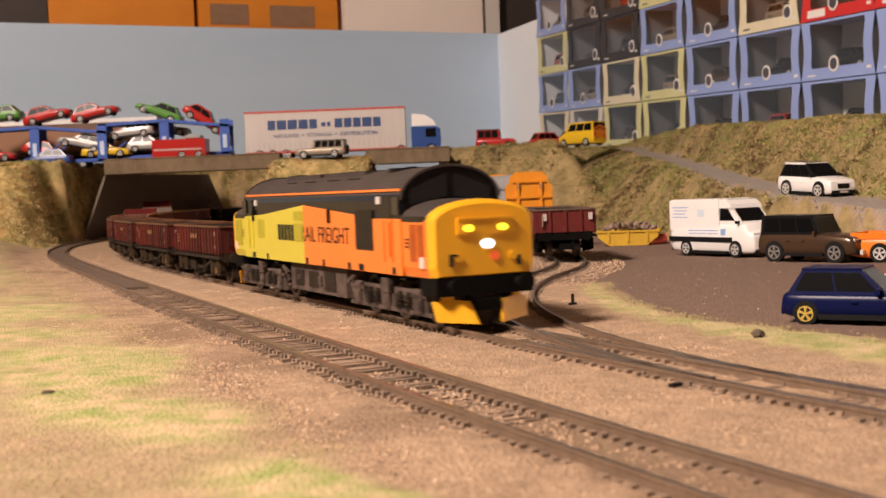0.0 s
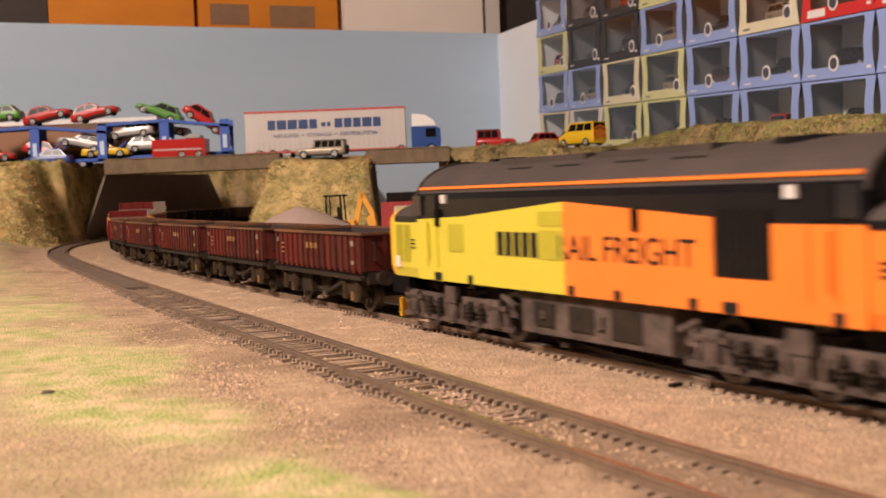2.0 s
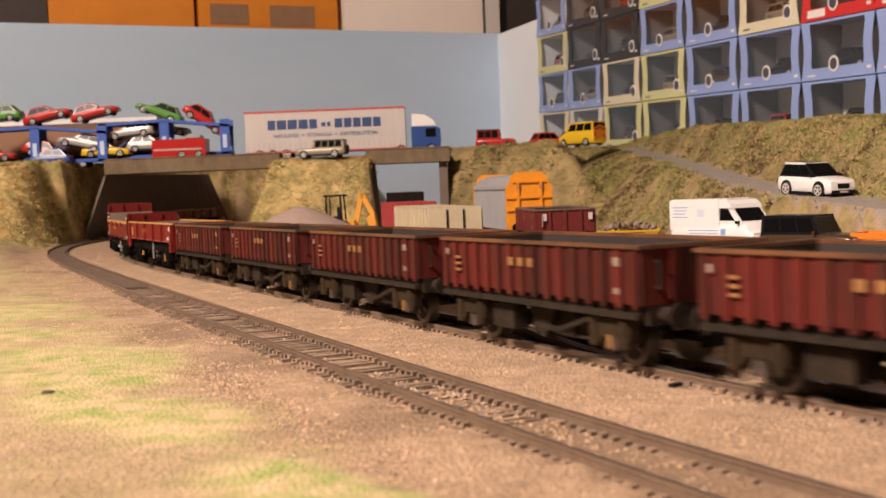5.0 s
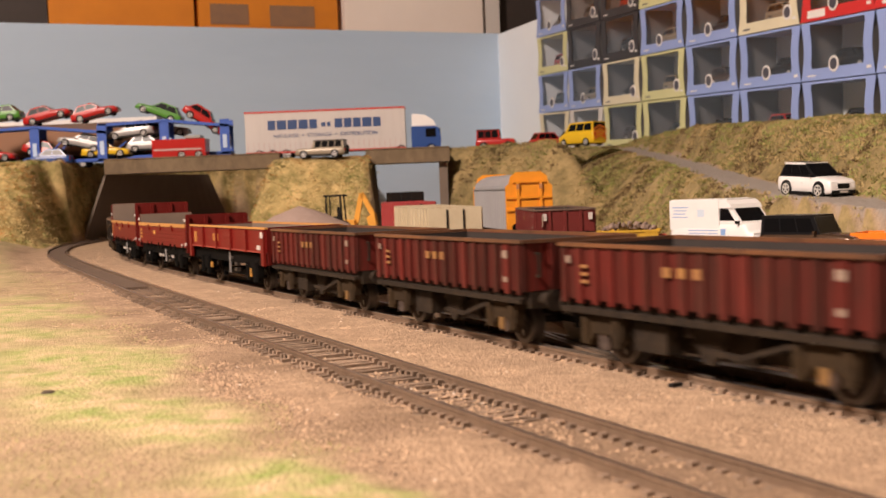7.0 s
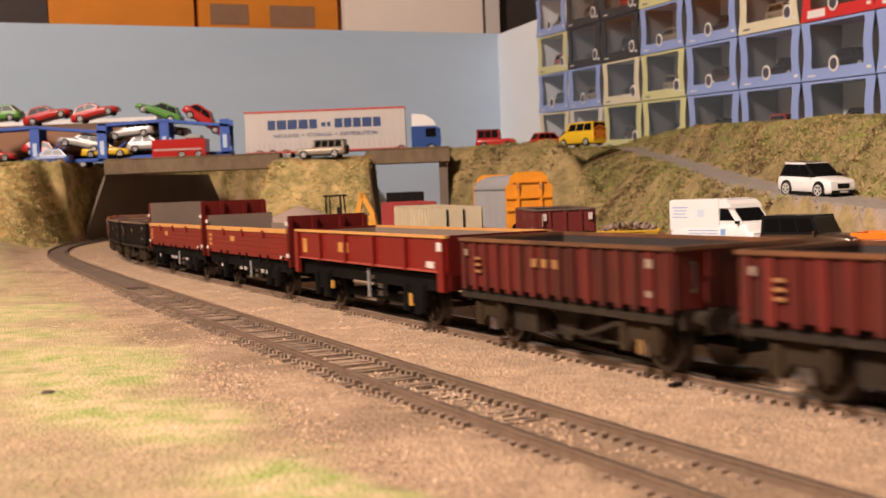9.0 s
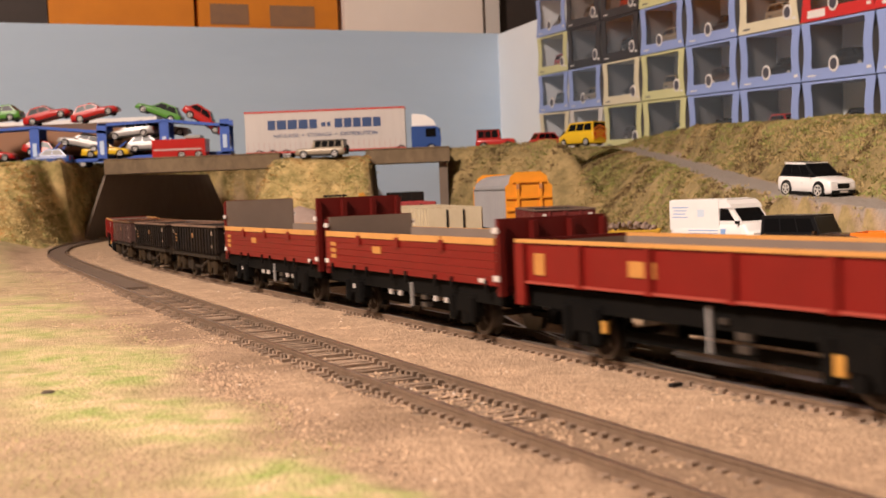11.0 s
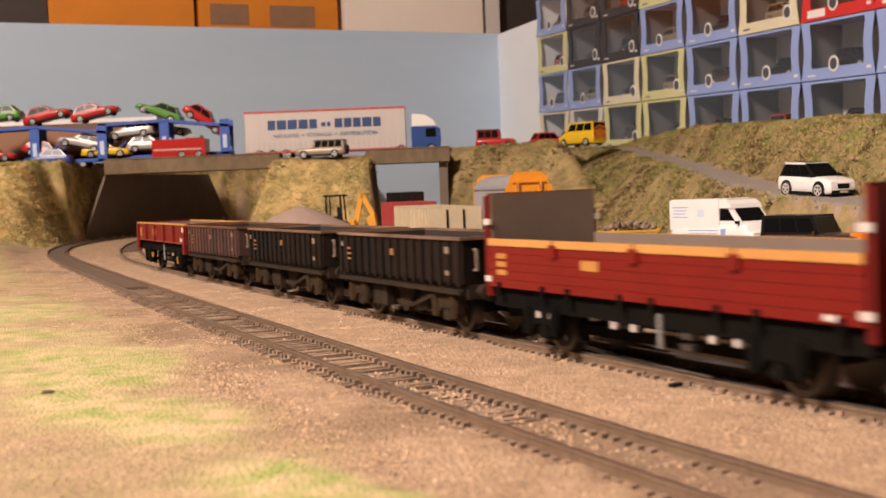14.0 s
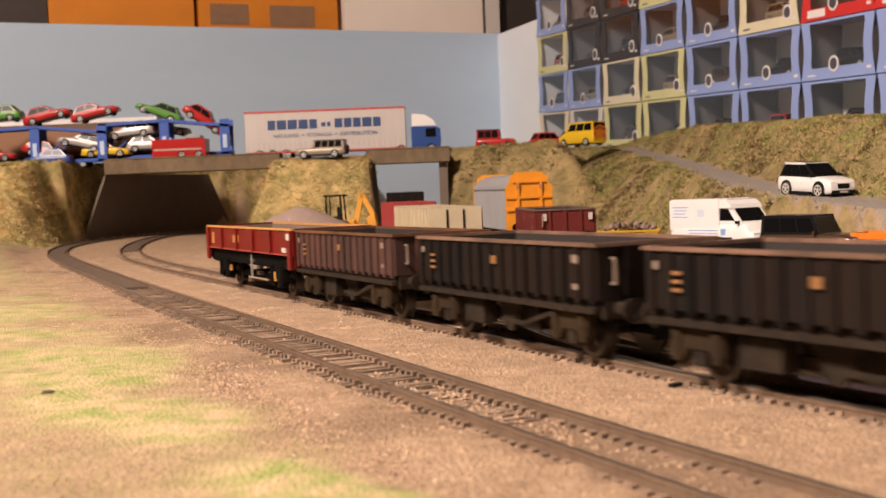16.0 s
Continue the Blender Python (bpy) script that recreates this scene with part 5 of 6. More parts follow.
# ---- car transporters with their loads ----
def build_transporter(x0, x1, label):
    """A blue two-deck car carrier frame standing along x."""
    BL = mat("transporter_blue", (0.035, 0.10, 0.42), 0.4, second=(0.03, 0.08, 0.33), scale=60)
    t = empty("car_transporter", label, "toy car transporter", "car transporters")
    mid = (x0 + x1) / 2
    for s in (-1, 1):
        y = s * 14
        for x in (x0 + 4, mid, x1 - 6):
            one("post", BL, t, (x - 5.5, x + 5.5, y - 1, y + 1, 5, 48), bev=0.4)
            one("post_panel", mat("panel_pale_blue", (0.45, 0.55, 0.68), 0.5), t, (x - 2.4, x + 2.4, y - 1.4, y + 1.4, 14, 30))
        bm = B()
        bar(bm, (x0, y, 5.5), (x1, y, 8), 2, 3)
        part("lower_rail", bm, BL, t)
        bm = B()
        bar(bm, (x0, y, 46), (mid, y, 49), 2, 3.4)
        bar(bm, (mid, y, 49), (x1, y, 40), 2, 3.4)
        part("upper_rail", bm, BL, t)
        bm = B()
        bar(bm, (x0 + 10, y, 8), (x0 + 32, y, 26), 1.6)
        bar(bm, (mid + 8, y, 8), (mid + 30, y, 30), 1.6)
        part("ramp_ram", bm, BL, t)
        for x in (x0 + 20, x0 + 36, x1 - 30):
            road_wheel(t, x, s * 12, 4.6, 4, RIM)
    bm = B()
    prism(bm, [(x0, 7), (x1, 9), (x1, 10.4), (x0, 8.4)], "y", -13, 13)
    part("lower_deck", bm, BL, t)
    bm = B()
    prism(bm, [(x0, 46), (mid, 49), (x1, 40), (x1, 41), (mid, 50), (x0, 47)], "y", -13, 13)
    part("upper_deck", bm, BL, t)
    return t


put(build_transporter(-110, 60, "blue two-deck car transporter loaded with colourful cars"), -450, 1462, DECK - 5, 0)
put(build_transporter(-80, 75, "blue car transporter trailer with red cab unit"), -322, 1472, DECK - 2, 0)
cu = empty("transporter_cab", "red tractor cab with silver roof beside the transporter", "toy lorry")
one("cab_shell", P_RED, cu, (-44, 18, -14, 14, 3, 23), bev=1.5)
one("cab_roof", P_SILVER, cu, (-6, 12, -12, 12, 24, 27), bev=1.0)
one("cab_stripe", mat("strap_pink", (0.45, 0.30, 0.28), 0.6), cu, (-42, 14, -14.4, -14, 10, 12))
for x in (-10, 10):
    for s in (-1, 1):
        road_wheel(cu, x, s * 12, 4.6, 4, RIM)
put(cu, -290, 1446, DECK, 0)

toy = {}
for key, m, lab in (("red", P_RED, "red die-cast car carried on a transporter"), ("green", P_GREEN, "green die-cast car carried on a transporter"),
                    ("silver", P_SILVER, "silver die-cast car carried on a transporter"), ("blue", P_MIDBLUE, "blue die-cast car carried on a transporter"),
                    ("yellow", P_YELLOW, "yellow die-cast car carried on a transporter")):
    toy[key] = build_car("carried_car", lab, 56, 23.5, 19.5, "hatch", m, r=4.0, square=0.18, ws=(0.18, 0.0), tail=(-0.30, -0.44), pillars=1)
USED = set()


def carried(key, x, y, z, turn, pitch):
    m = pose(x / 1000, y / 1000, z / 1000, 0, pitch, turn)
    if key not in USED:
        USED.add(key)
        toy[key].matrix_basis = m
    else:
        copy_thing(toy[key], m)


# upper level, middle and lower level; nose up is a negative pitch
for key, x, y, z, turn, pitch in (
        ("green", -520, 1462, 142, 180, 4), ("red", -460, 1462, 141, 0, -13), ("red", -404, 1462, 142, 0, -13), ("green", -334, 1472, 141, 180, -22),
        ("red", -282, 1472, 130, 0, 34), ("silver", -366, 1472, 118, 180, 5), ("silver", -424, 1462, 107, 180, -14), ("red", -466, 1462, 98, 0, 14),
        ("blue", -458, 1440, 88, 180, 0), ("yellow", -394, 1462, 96, 0, 0), ("silver", -344, 1472, 101, 0, 0), ("silver", -330, 1498, 120, 0, 0), ("red", -530, 1462, 96, 0, 0)):
    carried(key, x, y, z, turn, pitch)
wt = empty("white_trailer", "white box trailer standing behind the car transporters", "toy trailer")
one("trailer_box", mat("panel_dark_brown", (0.13, 0.07, 0.045), 0.6), wt, (-120, 100, -15, 15, 12, 52), bev=0.6)
one("roof_strip", P_WHITE, wt, (-121, 101, -15.6, 15.6, 52, 57), bev=0.6)
one("trailer_chassis", TRIM, wt, (-118, 98, -8, 8, 6, 12))
one("tail_panel", mat("panel_brown", (0.25, 0.12, 0.06), 0.6), wt, (-100, 90, -15.4, -15, 18, 44))
for x in (-90, -74, 60):
    for s in (-1, 1):
        road_wheel(wt, x, s * 12, 6, 4, RIM)
put(wt, -450, 1545, DECK, 0)


# ---- wagons standing in the yard ----
def place_on(curve, ob, s, z=0.0):
    x, y, h = at(curve, s)
    return put(ob, x, y, z, math.degrees(h))


ym = build_hopper("dark maroon open wagon standing in the yard siding", mat("siding_maroon", (0.13, 0.014, 0.012), 0.5, second=(0.10, 0.012, 0.01), scale=80), mat("rim_brown", (0.16, 0.10, 0.07), 0.6, second=(0.10, 0.06, 0.045), scale=80), INSIDE, FRAME_BLACK, FRAME_BLACK)
ym["group"] = "wagons in the yard"
place_on(C_LINE, ym, -520)
ym.location.x -= 0.0045
for y in (-12, 14.5):
    one("marking", WHITE, ym, (52.3, 52.7, y - 1.2, y + 1.2, 22.5, 26.5), label="white data plate")


def build_box_van():
    t = empty("box_van", "grey ribbed covered wagon with orange rounded ends", "railway wagon", "wagons in the yard")
    GREY = mat("van_grey", (0.36, 0.35, 0.35), 0.5, second=(0.30, 0.29, 0.29), scale=60, stretch=(4, 4, 0.4))
    GREYR = mat("van_roof_grey", (0.30, 0.30, 0.31), 0.5, second=(0.24, 0.24, 0.25), scale=60)
    OR = mat("van_orange", (0.78, 0.30, 0.02), 0.45, second=(0.68, 0.25, 0.02), scale=80)
    half = 62
    bm = B()
    sec = section(16.5, 11.5, 41, 52, 12)
    loft(bm, [(-half + 1, sec), (half - 1, sec)], lambda i, j: 1 if 2 <= j < len(sec) - 3 else 0)
    part("body", bm, [GREY, GREYR], t)
    for s in (-1, 1):
        for k in range(18):
            x = -half + 4 + k * 6.8
            one("side_rib", GREY, t, (x - 0.6, x + 0.6, min(s * 16.5, s * 17.4), max(s * 16.5, s * 17.4), 12, 41))
        one("gutter", GREYR, t, (-half + 1, half - 1, min(s * 16, s * 17.6), max(s * 16, s * 17.6), 41, 42))
    for sg in (-1, 1):
        bm = B()
        pr_ = [(-17.2, 11), (17.2, 11), (17.2, 43), (14.6, 45), (13.5, 50), (9, 53.2), (-9, 53.2), (-13.5, 50), (-14.6, 45), (-17.2, 43)]
        prism(bm, pr_, "x", sg * (half - 1), sg * (half + 1.2))
        part("end_wall", bm, OR, t, "orange end wall")
        x0, x1 = sorted((sg * (half + 1.2), sg * (half + 2.6)))
        one("end_frame", OR, t, (x0, x1, -17, 17, 34, 35.6), (x0, x1, -17, 17, 25, 26.6), (x0, x1, -12, 12, 45.4, 47), (x0, x1, -9.5, -7.6, 12, 45.4), (x0, x1, 7.6, 9.5, 12, 45.4), bev=0.2)
        for y in (-8.5, 8.5):
            one("catch", mat("catch_brown", (0.45, 0.2, 0.08), 0.6), t, (min(x0, x1), x1 + 0.4 if sg > 0 else x1, y - 1, y + 1, 41, 44.5))
    running_gear(t, half, 40, FRAME_BLACK, FRAME_BLACK, 6.2, 15, 12)
    return t


place_on(C_LINE, build_box_van(), -712)


def build_mineral(label, m, m_in):
    t = empty("mineral_wagon", label, "railway wagon", "wagons in the yard")
    half, w, zb, zt = 46, 17, 12, 32.5
    for s in (-1, 1):
        one("side", m, t, (-half, half, s * w - 0.5, s * w + 0.5, zb, zt))
        for k in range(7):
            x = -half + 2 + k * (2 * half - 4) / 6
            one("side_post", m, t, (x - 0.9, x + 0.9, min(s * (w + 0.5), s * (w + 1.4)), max(s * (w + 0.5), s * (w + 1.4)), zb, zt), bev=0.2)
    for sg in (-1, 1):
        x0, x1 = sorted((sg * half, sg * (half - 1)))
        one("end", m, t, (x0, x1, -w + 0.5, w - 0.5, zb, zt))
        for y in (-5.5, 5.5):
            x0, x1 = sorted((sg * half, sg * (half + 0.8)))
            one("end_strap", MARK, t, (x0, x1, y - 0.5, y + 0.5, zb, zt - 0.6))
    one("top_capping", m, t, (-half, half, -w - 0.8, -w + 0.6, zt, zt + 0.9), (-half, half, w - 0.6, w + 0.8, zt, zt + 0.9), (half - 1, half, -w + 0.6, w - 0.6, zt, zt + 0.85), (-half, -half + 1, -w + 0.6, w - 0.6, zt, zt + 0.85))
    bm = B()
    box(bm, -half + 1, half - 1, -w + 0.5, w - 0.5, zb, zt - 0.4)
    part("load", bm, m_in, t, "rusty brown load")
    running_gear(t, half, 28, UNDER, UNDER, 6.2, 14.8, zb)
    return t


CREAMW = mat("wagon_cream", (0.52, 0.45, 0.31), 0.65, second=(0.42, 0.35, 0.23), scale=90, bump=0.15)
LOADB = mat("wagon_rusty_load", (0.16, 0.08, 0.035), 0.9, second=(0.24, 0.13, 0.06), scale=200, bump=0.5)
mw = build_mineral("cream open wagon with a rusty load in the yard", CREAMW, LOADB)
a0 = math.degrees(math.atan2(-350, 53))
put(mw, 2, 848, -2.5, a0)
copy_thing(mw, pose(-0.0135, 0.952, -0.0025, 0, 0, a0))
put(build_mineral("faded red open wagon behind the cream ones", paint("faded_red", (0.35, 0.05, 0.05), 0.5), LOADB), -29, 1056, 0, a0)
put(build_mineral("dark open wagon under the short bridge", SOOT, INSIDE), -40, 1350, 8, a0 - 4)


# ---- yard odds and ends ----
def clear_film():
    """Clear plastic film that mirrors more at a slant."""
    m = bpy.data.materials.new("carton_film")
    m.use_nodes = True
    nt = m.node_tree
    lw, pw, fr, tr, gl, mx = (nt.nodes.new("ShaderNode" + k) for k in ("LayerWeight", "Math", "Math", "BsdfTransparent", "BsdfGlossy", "MixShader"))
    lw.inputs["Blend"].default_value = 0.5
    pw.operation, pw.inputs[1].default_value = "POWER", 3.0
    fr.operation, fr.inputs[1].default_value, fr.inputs[2].default_value = "MULTIPLY_ADD", 0.45, 0.03
    nt.links.new(lw.outputs["Facing"], pw.inputs[0])
    nt.links.new(pw.outputs[0], fr.inputs[0])
    gl.inputs["Roughness"].default_value = 0.16
    tr.inputs["Color"].default_value = (0.97, 0.97, 0.97, 1)
    nt.links.new(fr.outputs[0], mx.inputs[0])
    nt.links.new(tr.outputs[0], mx.inputs[1])
    nt.links.new(gl.outputs[0], mx.inputs[2])
    nt.links.new(mx.outputs[0], nt.nodes["Material Output"].inputs["Surface"])
    return m


def build_pile():
    bm = B()
    rnd = random.Random(3)
    rings = []
    for k in range(9):
        f = k / 8
        r = 74 * (1 - f) ** 0.8 + 0.5
        rings.append([bm.verts.new((r * math.cos(a * 0.2618) * (1 + 0.05 * rnd.uniform(-1, 1)), r * math.sin(a * 0.2618), -3 + 35 * f ** 1.0 + rnd.uniform(-0.5, 0.5))) for a in range(24)])
    for a, b_ in zip(rings, rings[1:]):
        for j in range(24):
            bm.faces.new((a[j], a[(j + 1) % 24], b_[(j + 1) % 24], b_[j]))
    bm.faces.new(rings[-1])
    bm.faces.new(rings[0][::-1])
    m = mat("sand_pile_pink", (0.42, 0.31, 0.26), 0.95, second=(0.33, 0.24, 0.20), scale=500, bump=0.8)
    return tagged(part("sand_cone", bm, m, smooth=True), "conical heap of pinkish sand by the mound", "sand pile")


put(build_pile(), -134, 1165, 0, 0)


def build_digger():
    t = empty("backhoe_digger", "yellow backhoe loader with black cab behind the sand", "toy digger")
    Y = mat("digger_yellow", (0.72, 0.33, 0.03), 0.5, second=(0.6, 0.27, 0.03), scale=80)
    one("chassis", Y, t, (-26, 24, -7, 7, 9, 18), bev=1)
    one("bonnet", Y, t, (2, 24, -6, 6, 18, 24), bev=1)
    for x in (-14, 2):
        for y in (-9, 9):
            bm = B()
            bar(bm, (x, y, 17), (x * 0.9, y * 0.92, 42), 1.4)
            part("cab_post", bm, TRIM, t)
    one("cab_roof", TRIM, t, (-16, 4, -10, 10, 41.5, 43.5), bev=0.6)
    one("cab_window", clear_film(), t, (-12.5, 0.5, -8.6, -8.4, 19, 41), (-12.5, 0.5, 8.4, 8.6, 19, 41))
    one("seat", TRIM, t, (-10, -4, -4, 4, 18, 22), (-10, -8, -4, 4, 22, 31), bev=0.8)
    for p, q, nm in (((-26, 0, 14), (-33, 0, 44), "boom"), ((-33, 0, 44), (-44, 0, 22), "dipper"), ((24, -7, 14), (38, -7, 8), "loader_arm"), ((24, 7, 14), (38, 7, 8), "loader_arm")):
        bm = B()
        bar(bm, p, q, 3.4, 5)
        part(nm, bm, Y, t)
    bm = B()
    prism(bm, [(-48, 12), (-40, 10), (-38, 20), (-46, 24)], "y", -6, 6)
    part("bucket", bm, Y, t)
    bm = B()
    prism(bm, [(38, 2), (46, 2), (44, 4), (40, 5), (39, 12), (37, 12)], "y", -14, 14)
    part("loading_shovel", bm, Y, t)
    for s in (-1, 1):
        road_wheel(t, -14, s * 9.5, 9, 5, Y)
        road_wheel(t, 17, s * 9.5, 6, 4, Y)
    return t


put(build_digger(), -112, 1235, -2, 172)


def build_skip():
    t = empty("rubbish_skip", "yellow metal skip heaped with rubble", "skip")
    Y = mat("skip_yellow", (0.62, 0.38, 0.015), 0.55, second=(0.45, 0.26, 0.02), scale=120, bump=0.2)
    bm = B()
    prism(bm, [(-14, 0.5), (14, 0.5), (22, 7), (22, 10.5), (-22, 10.5), (-22, 7)], "y", -12, 12)
    bevel(bm, 0.5, 1)
    part("tub", bm, Y, t)
    one("rim", Y, t, (-23, 23, -13, -11.6, 10.1, 11.5), (-23, 23, 11.6, 13, 10.1, 11.5), (-23, -21.6, -11.6, 11.6, 10.1, 11.5), (21.6, 23, -11.6, 11.6, 10.1, 11.5))
    for x in (-14, 0, 14):
        one("side_rib", Y, t, (x - 0.9, x + 0.9, -12.8, -12, 3, 10.1), (x - 0.9, x + 0.9, 12, 12.8, 3, 10.1))
    rnd = random.Random(8)
    RB = mat("rubble", (0.28, 0.20, 0.15), 0.95, second=(0.14, 0.10, 0.09), scale=250, random_value=0.4)
    for k in range(60):
        bm = B()
        bmesh.ops.create_icosphere(bm, subdivisions=1, radius=rnd.uniform(1.1, 2.6))
        for v in bm.verts:
            v.co *= rnd.uniform(0.65, 1.3)
        x, y = rnd.uniform(-19, 19), rnd.uniform(-9.5, 9.5)
        bmesh.ops.translate(bm, verts=bm.verts, vec=(x, y, 11 + 7 * (1 - (x / 22) ** 2) * (1 - (y / 12) ** 2) * rnd.uniform(0.3, 1)))
        part("rubble_piece", bm, RB, t)
    return t


put(build_skip(), 138, 905, YARD - 0.5, -14)
bm = B()
cyl(bm, "x", 0, 4, 4, -6, 6, 16)
bevel(bm, 0.5, 1)
put(tagged(part("red_drum", bm, mat("drum_red", (0.5, 0.08, 0.06), 0.5)), "red drum lying at the foot of the bank", "drum"), 157, 895, YARD - 0.3, 20)
bm = B()
cyl(bm, "z", 0, 0, 3.4, 0, 9, 14)
bevel(bm, 0.4, 1)
put(tagged(part("grey_drum", bm, mat("drum_grey", (0.3, 0.25, 0.22), 0.6)), "grey drum standing at the foot of the bank", "drum"), 168, 888, YARD - 0.3, 0)
for x, y, h in ((48, 460, 4), (50, 268, 0.6)):
    bm = B()
    cyl(bm, "z", 0, 0, 0.6, -3, h - 2, 8)
    box(bm, -1.5, 1.5, -0.7, 0.7, -3, -1.4)
    put(tagged(part("point_lever", bm, MARK), "small black points lever beside the rails", "points lever"), x, y, 0, 30)


# ---- display cartons on the side board ----
def build_cartons():
    cols = {"b": ("blue", (0.30, 0.40, 0.74)), "y": ("yellow-green", (0.66, 0.66, 0.34)), "c": ("cream", (0.76, 0.70, 0.50)), "k": ("black", (0.03, 0.03, 0.035)), "r": ("red", (0.62, 0.03, 0.03)), "w": ("white", (0.68, 0.66, 0.62))}
    rows = ["cwyybbbbb", "bbcybbbbb", "ykkbbcrrb", "bkkyybbbb"]
    PANE = clear_film()
    BACK = mat("carton_inside_gap_grey", (0.12, 0.115, 0.115), 0.6, second=(0.07, 0.068, 0.068), scale=30)
    # pale inside for the far columns imitates the back board mirrored in their windows
    PALE_MIRROR = mat("carton_inside_mirror_pale", (0.62, 0.64, 0.66), 0.6, second=(0.5, 0.52, 0.54), scale=30)
    BADGE = mat("badge_white", (0.75, 0.73, 0.70), 0.5)
    BADGE_D = mat("badge_dark", (0.06, 0.06, 0.08), 0.4)
    L, H, D = 125.0, 61.0, 55.0
    made = {}
    small = {}
    for key, m in (("d", P_BLACK), ("r", P_RED), ("s", P_CHAMP), ("n", P_BROWN)):
        small[key] = build_car("boxed_car", "small die-cast car packed in a display carton", 60, 24, 22, "hatch", m, r=4.4, square=0.12, pillars=1)
    placed = set()
    rnd = random.Random(11)
    for r, row in enumerate(rows):
        for k, ch in enumerate(row):
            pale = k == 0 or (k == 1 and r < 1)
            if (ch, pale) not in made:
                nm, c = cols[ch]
                inner_m = PALE_MIRROR if pale else BACK
                m = mat("carton_" + nm, c, 0.45, second=tuple(v * 0.85 for v in c), scale=25, amount=0.3)
                t = empty("display_carton", nm + " display carton with window and round badge", "box", "stacked display cartons")
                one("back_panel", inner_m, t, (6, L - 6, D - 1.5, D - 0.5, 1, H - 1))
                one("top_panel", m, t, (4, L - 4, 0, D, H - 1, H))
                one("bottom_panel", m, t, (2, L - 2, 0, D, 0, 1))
                # inset side panels; their grey puts shade into the gaps between cartons
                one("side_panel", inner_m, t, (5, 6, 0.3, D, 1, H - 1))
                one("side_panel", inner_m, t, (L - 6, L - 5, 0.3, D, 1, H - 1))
                # front with a bowed window cut out
                bm = B()
                for s in (0, 1):
                    def mx(x):
                        return x if s == 0 else L - x
                    zs = [12 + (H - 14.5) * q / 8 for q in range(9)]
                    bow = [5.0 * math.sin(math.pi * min(1.0, z_ / H)) for z_ in zs]
                    inner = [(mx(13.5 + bow[q] + (2.2 if q in (0, 8) else 0)), zs[q]) for q in range(9)]
                    outer = [(mx(bow[q]), zs[q]) for q in range(9)]
                    for q in range(8):
                        prism(bm, [outer[q], inner[q], inner[q + 1], outer[q + 1]], "y", -0.6, 0.2)
                b0 = 5.0 * math.sin(math.pi * 12 / H)
                prism(bm, [(0, 0), (L, 0), (L - b0, 12), (b0, 12)], "y", -0.6, 0.2)
                box(bm, 1, L - 1, -0.6, 0.2, H - 2.5, H)
                part("front_frame", bm, m, t)
                one("window", PANE, t, (13, L - 13, 0.3, 0.5, 11, H - 2)).visible_shadow = False
                one("plinth", BACK, t, (14, L - 14, 12, D - 8, 1, 9))
                bm = B()
                bx = 103 if ch in "yck" else 58
                cyl(bm, "y", bx, 15, 8.4, -1.1, -0.6, 24)
                badge = part("badge", bm, BADGE, t, "round white badge")
                bm = B()
                cyl(bm, "y", bx, 15, 6.0, -1.4, -1.1, 24)
                part("badge_disc", bm, BADGE_D, badge)
                one("lettering_bar", BADGE, t, (112, 119, -0.9, -0.6, 6, 9))
                one("lettering_bar", BADGE_D if ch in "yc" else BADGE, t, (12, 26, -0.9, -0.6, 4, 5.6))
                if ch == "r":
                    one("lettering_bar", BADGE, t, (14, 44, -0.95, -0.6, 3, 11), label="white script lettering as plain bar")
                made[ch, pale] = t
                first = True
            else:
                first = False
            s = k * 127.0 + rnd.uniform(-1, 1)
            x, y = 169 + 0.2925 * s, 2051 - 0.956 * s
            z = 142.5 + (y - 1319) * 0.0268 + (r - 1) * 62.3
            m4 = pose(x / 1000, y / 1000, z / 1000, 0, 1.5, -72.99 + rnd.uniform(-0.6, 0.6))
            if first:
                made[ch, pale].matrix_basis = m4
            else:
                copy_thing(made[ch, pale], m4)
            key = "drsdnddsd"[(r * 5 + k * 2) % 9]
            cm = m4 @ pose(0.062, 0.026, 0.0091, 0, 0, 0 if (r + k) % 3 else 180)
            if key not in placed:
                placed.add(key)
                small[key].matrix_basis = cm
            else:
                copy_thing(small[key], cm)


build_cartons()

# a shelf board carries the cartons behind the crest of the bank
bm = B()
prism(bm, [(0, 0), (1180, 0), (1180, 66), (0, 66)], "z", -14, -0.4)
o = part("carton_shelf", bm, mat("shelf_board", (0.35, 0.27, 0.2), 0.7, second=(0.28, 0.2, 0.14), scale=40))
o.matrix_basis = pose(0.169, 2.051, 0.0996, 0, 1.5, -72.99)
tagged(o, "plain shelf board under the stacked cartons", "shelf", kind="structure")


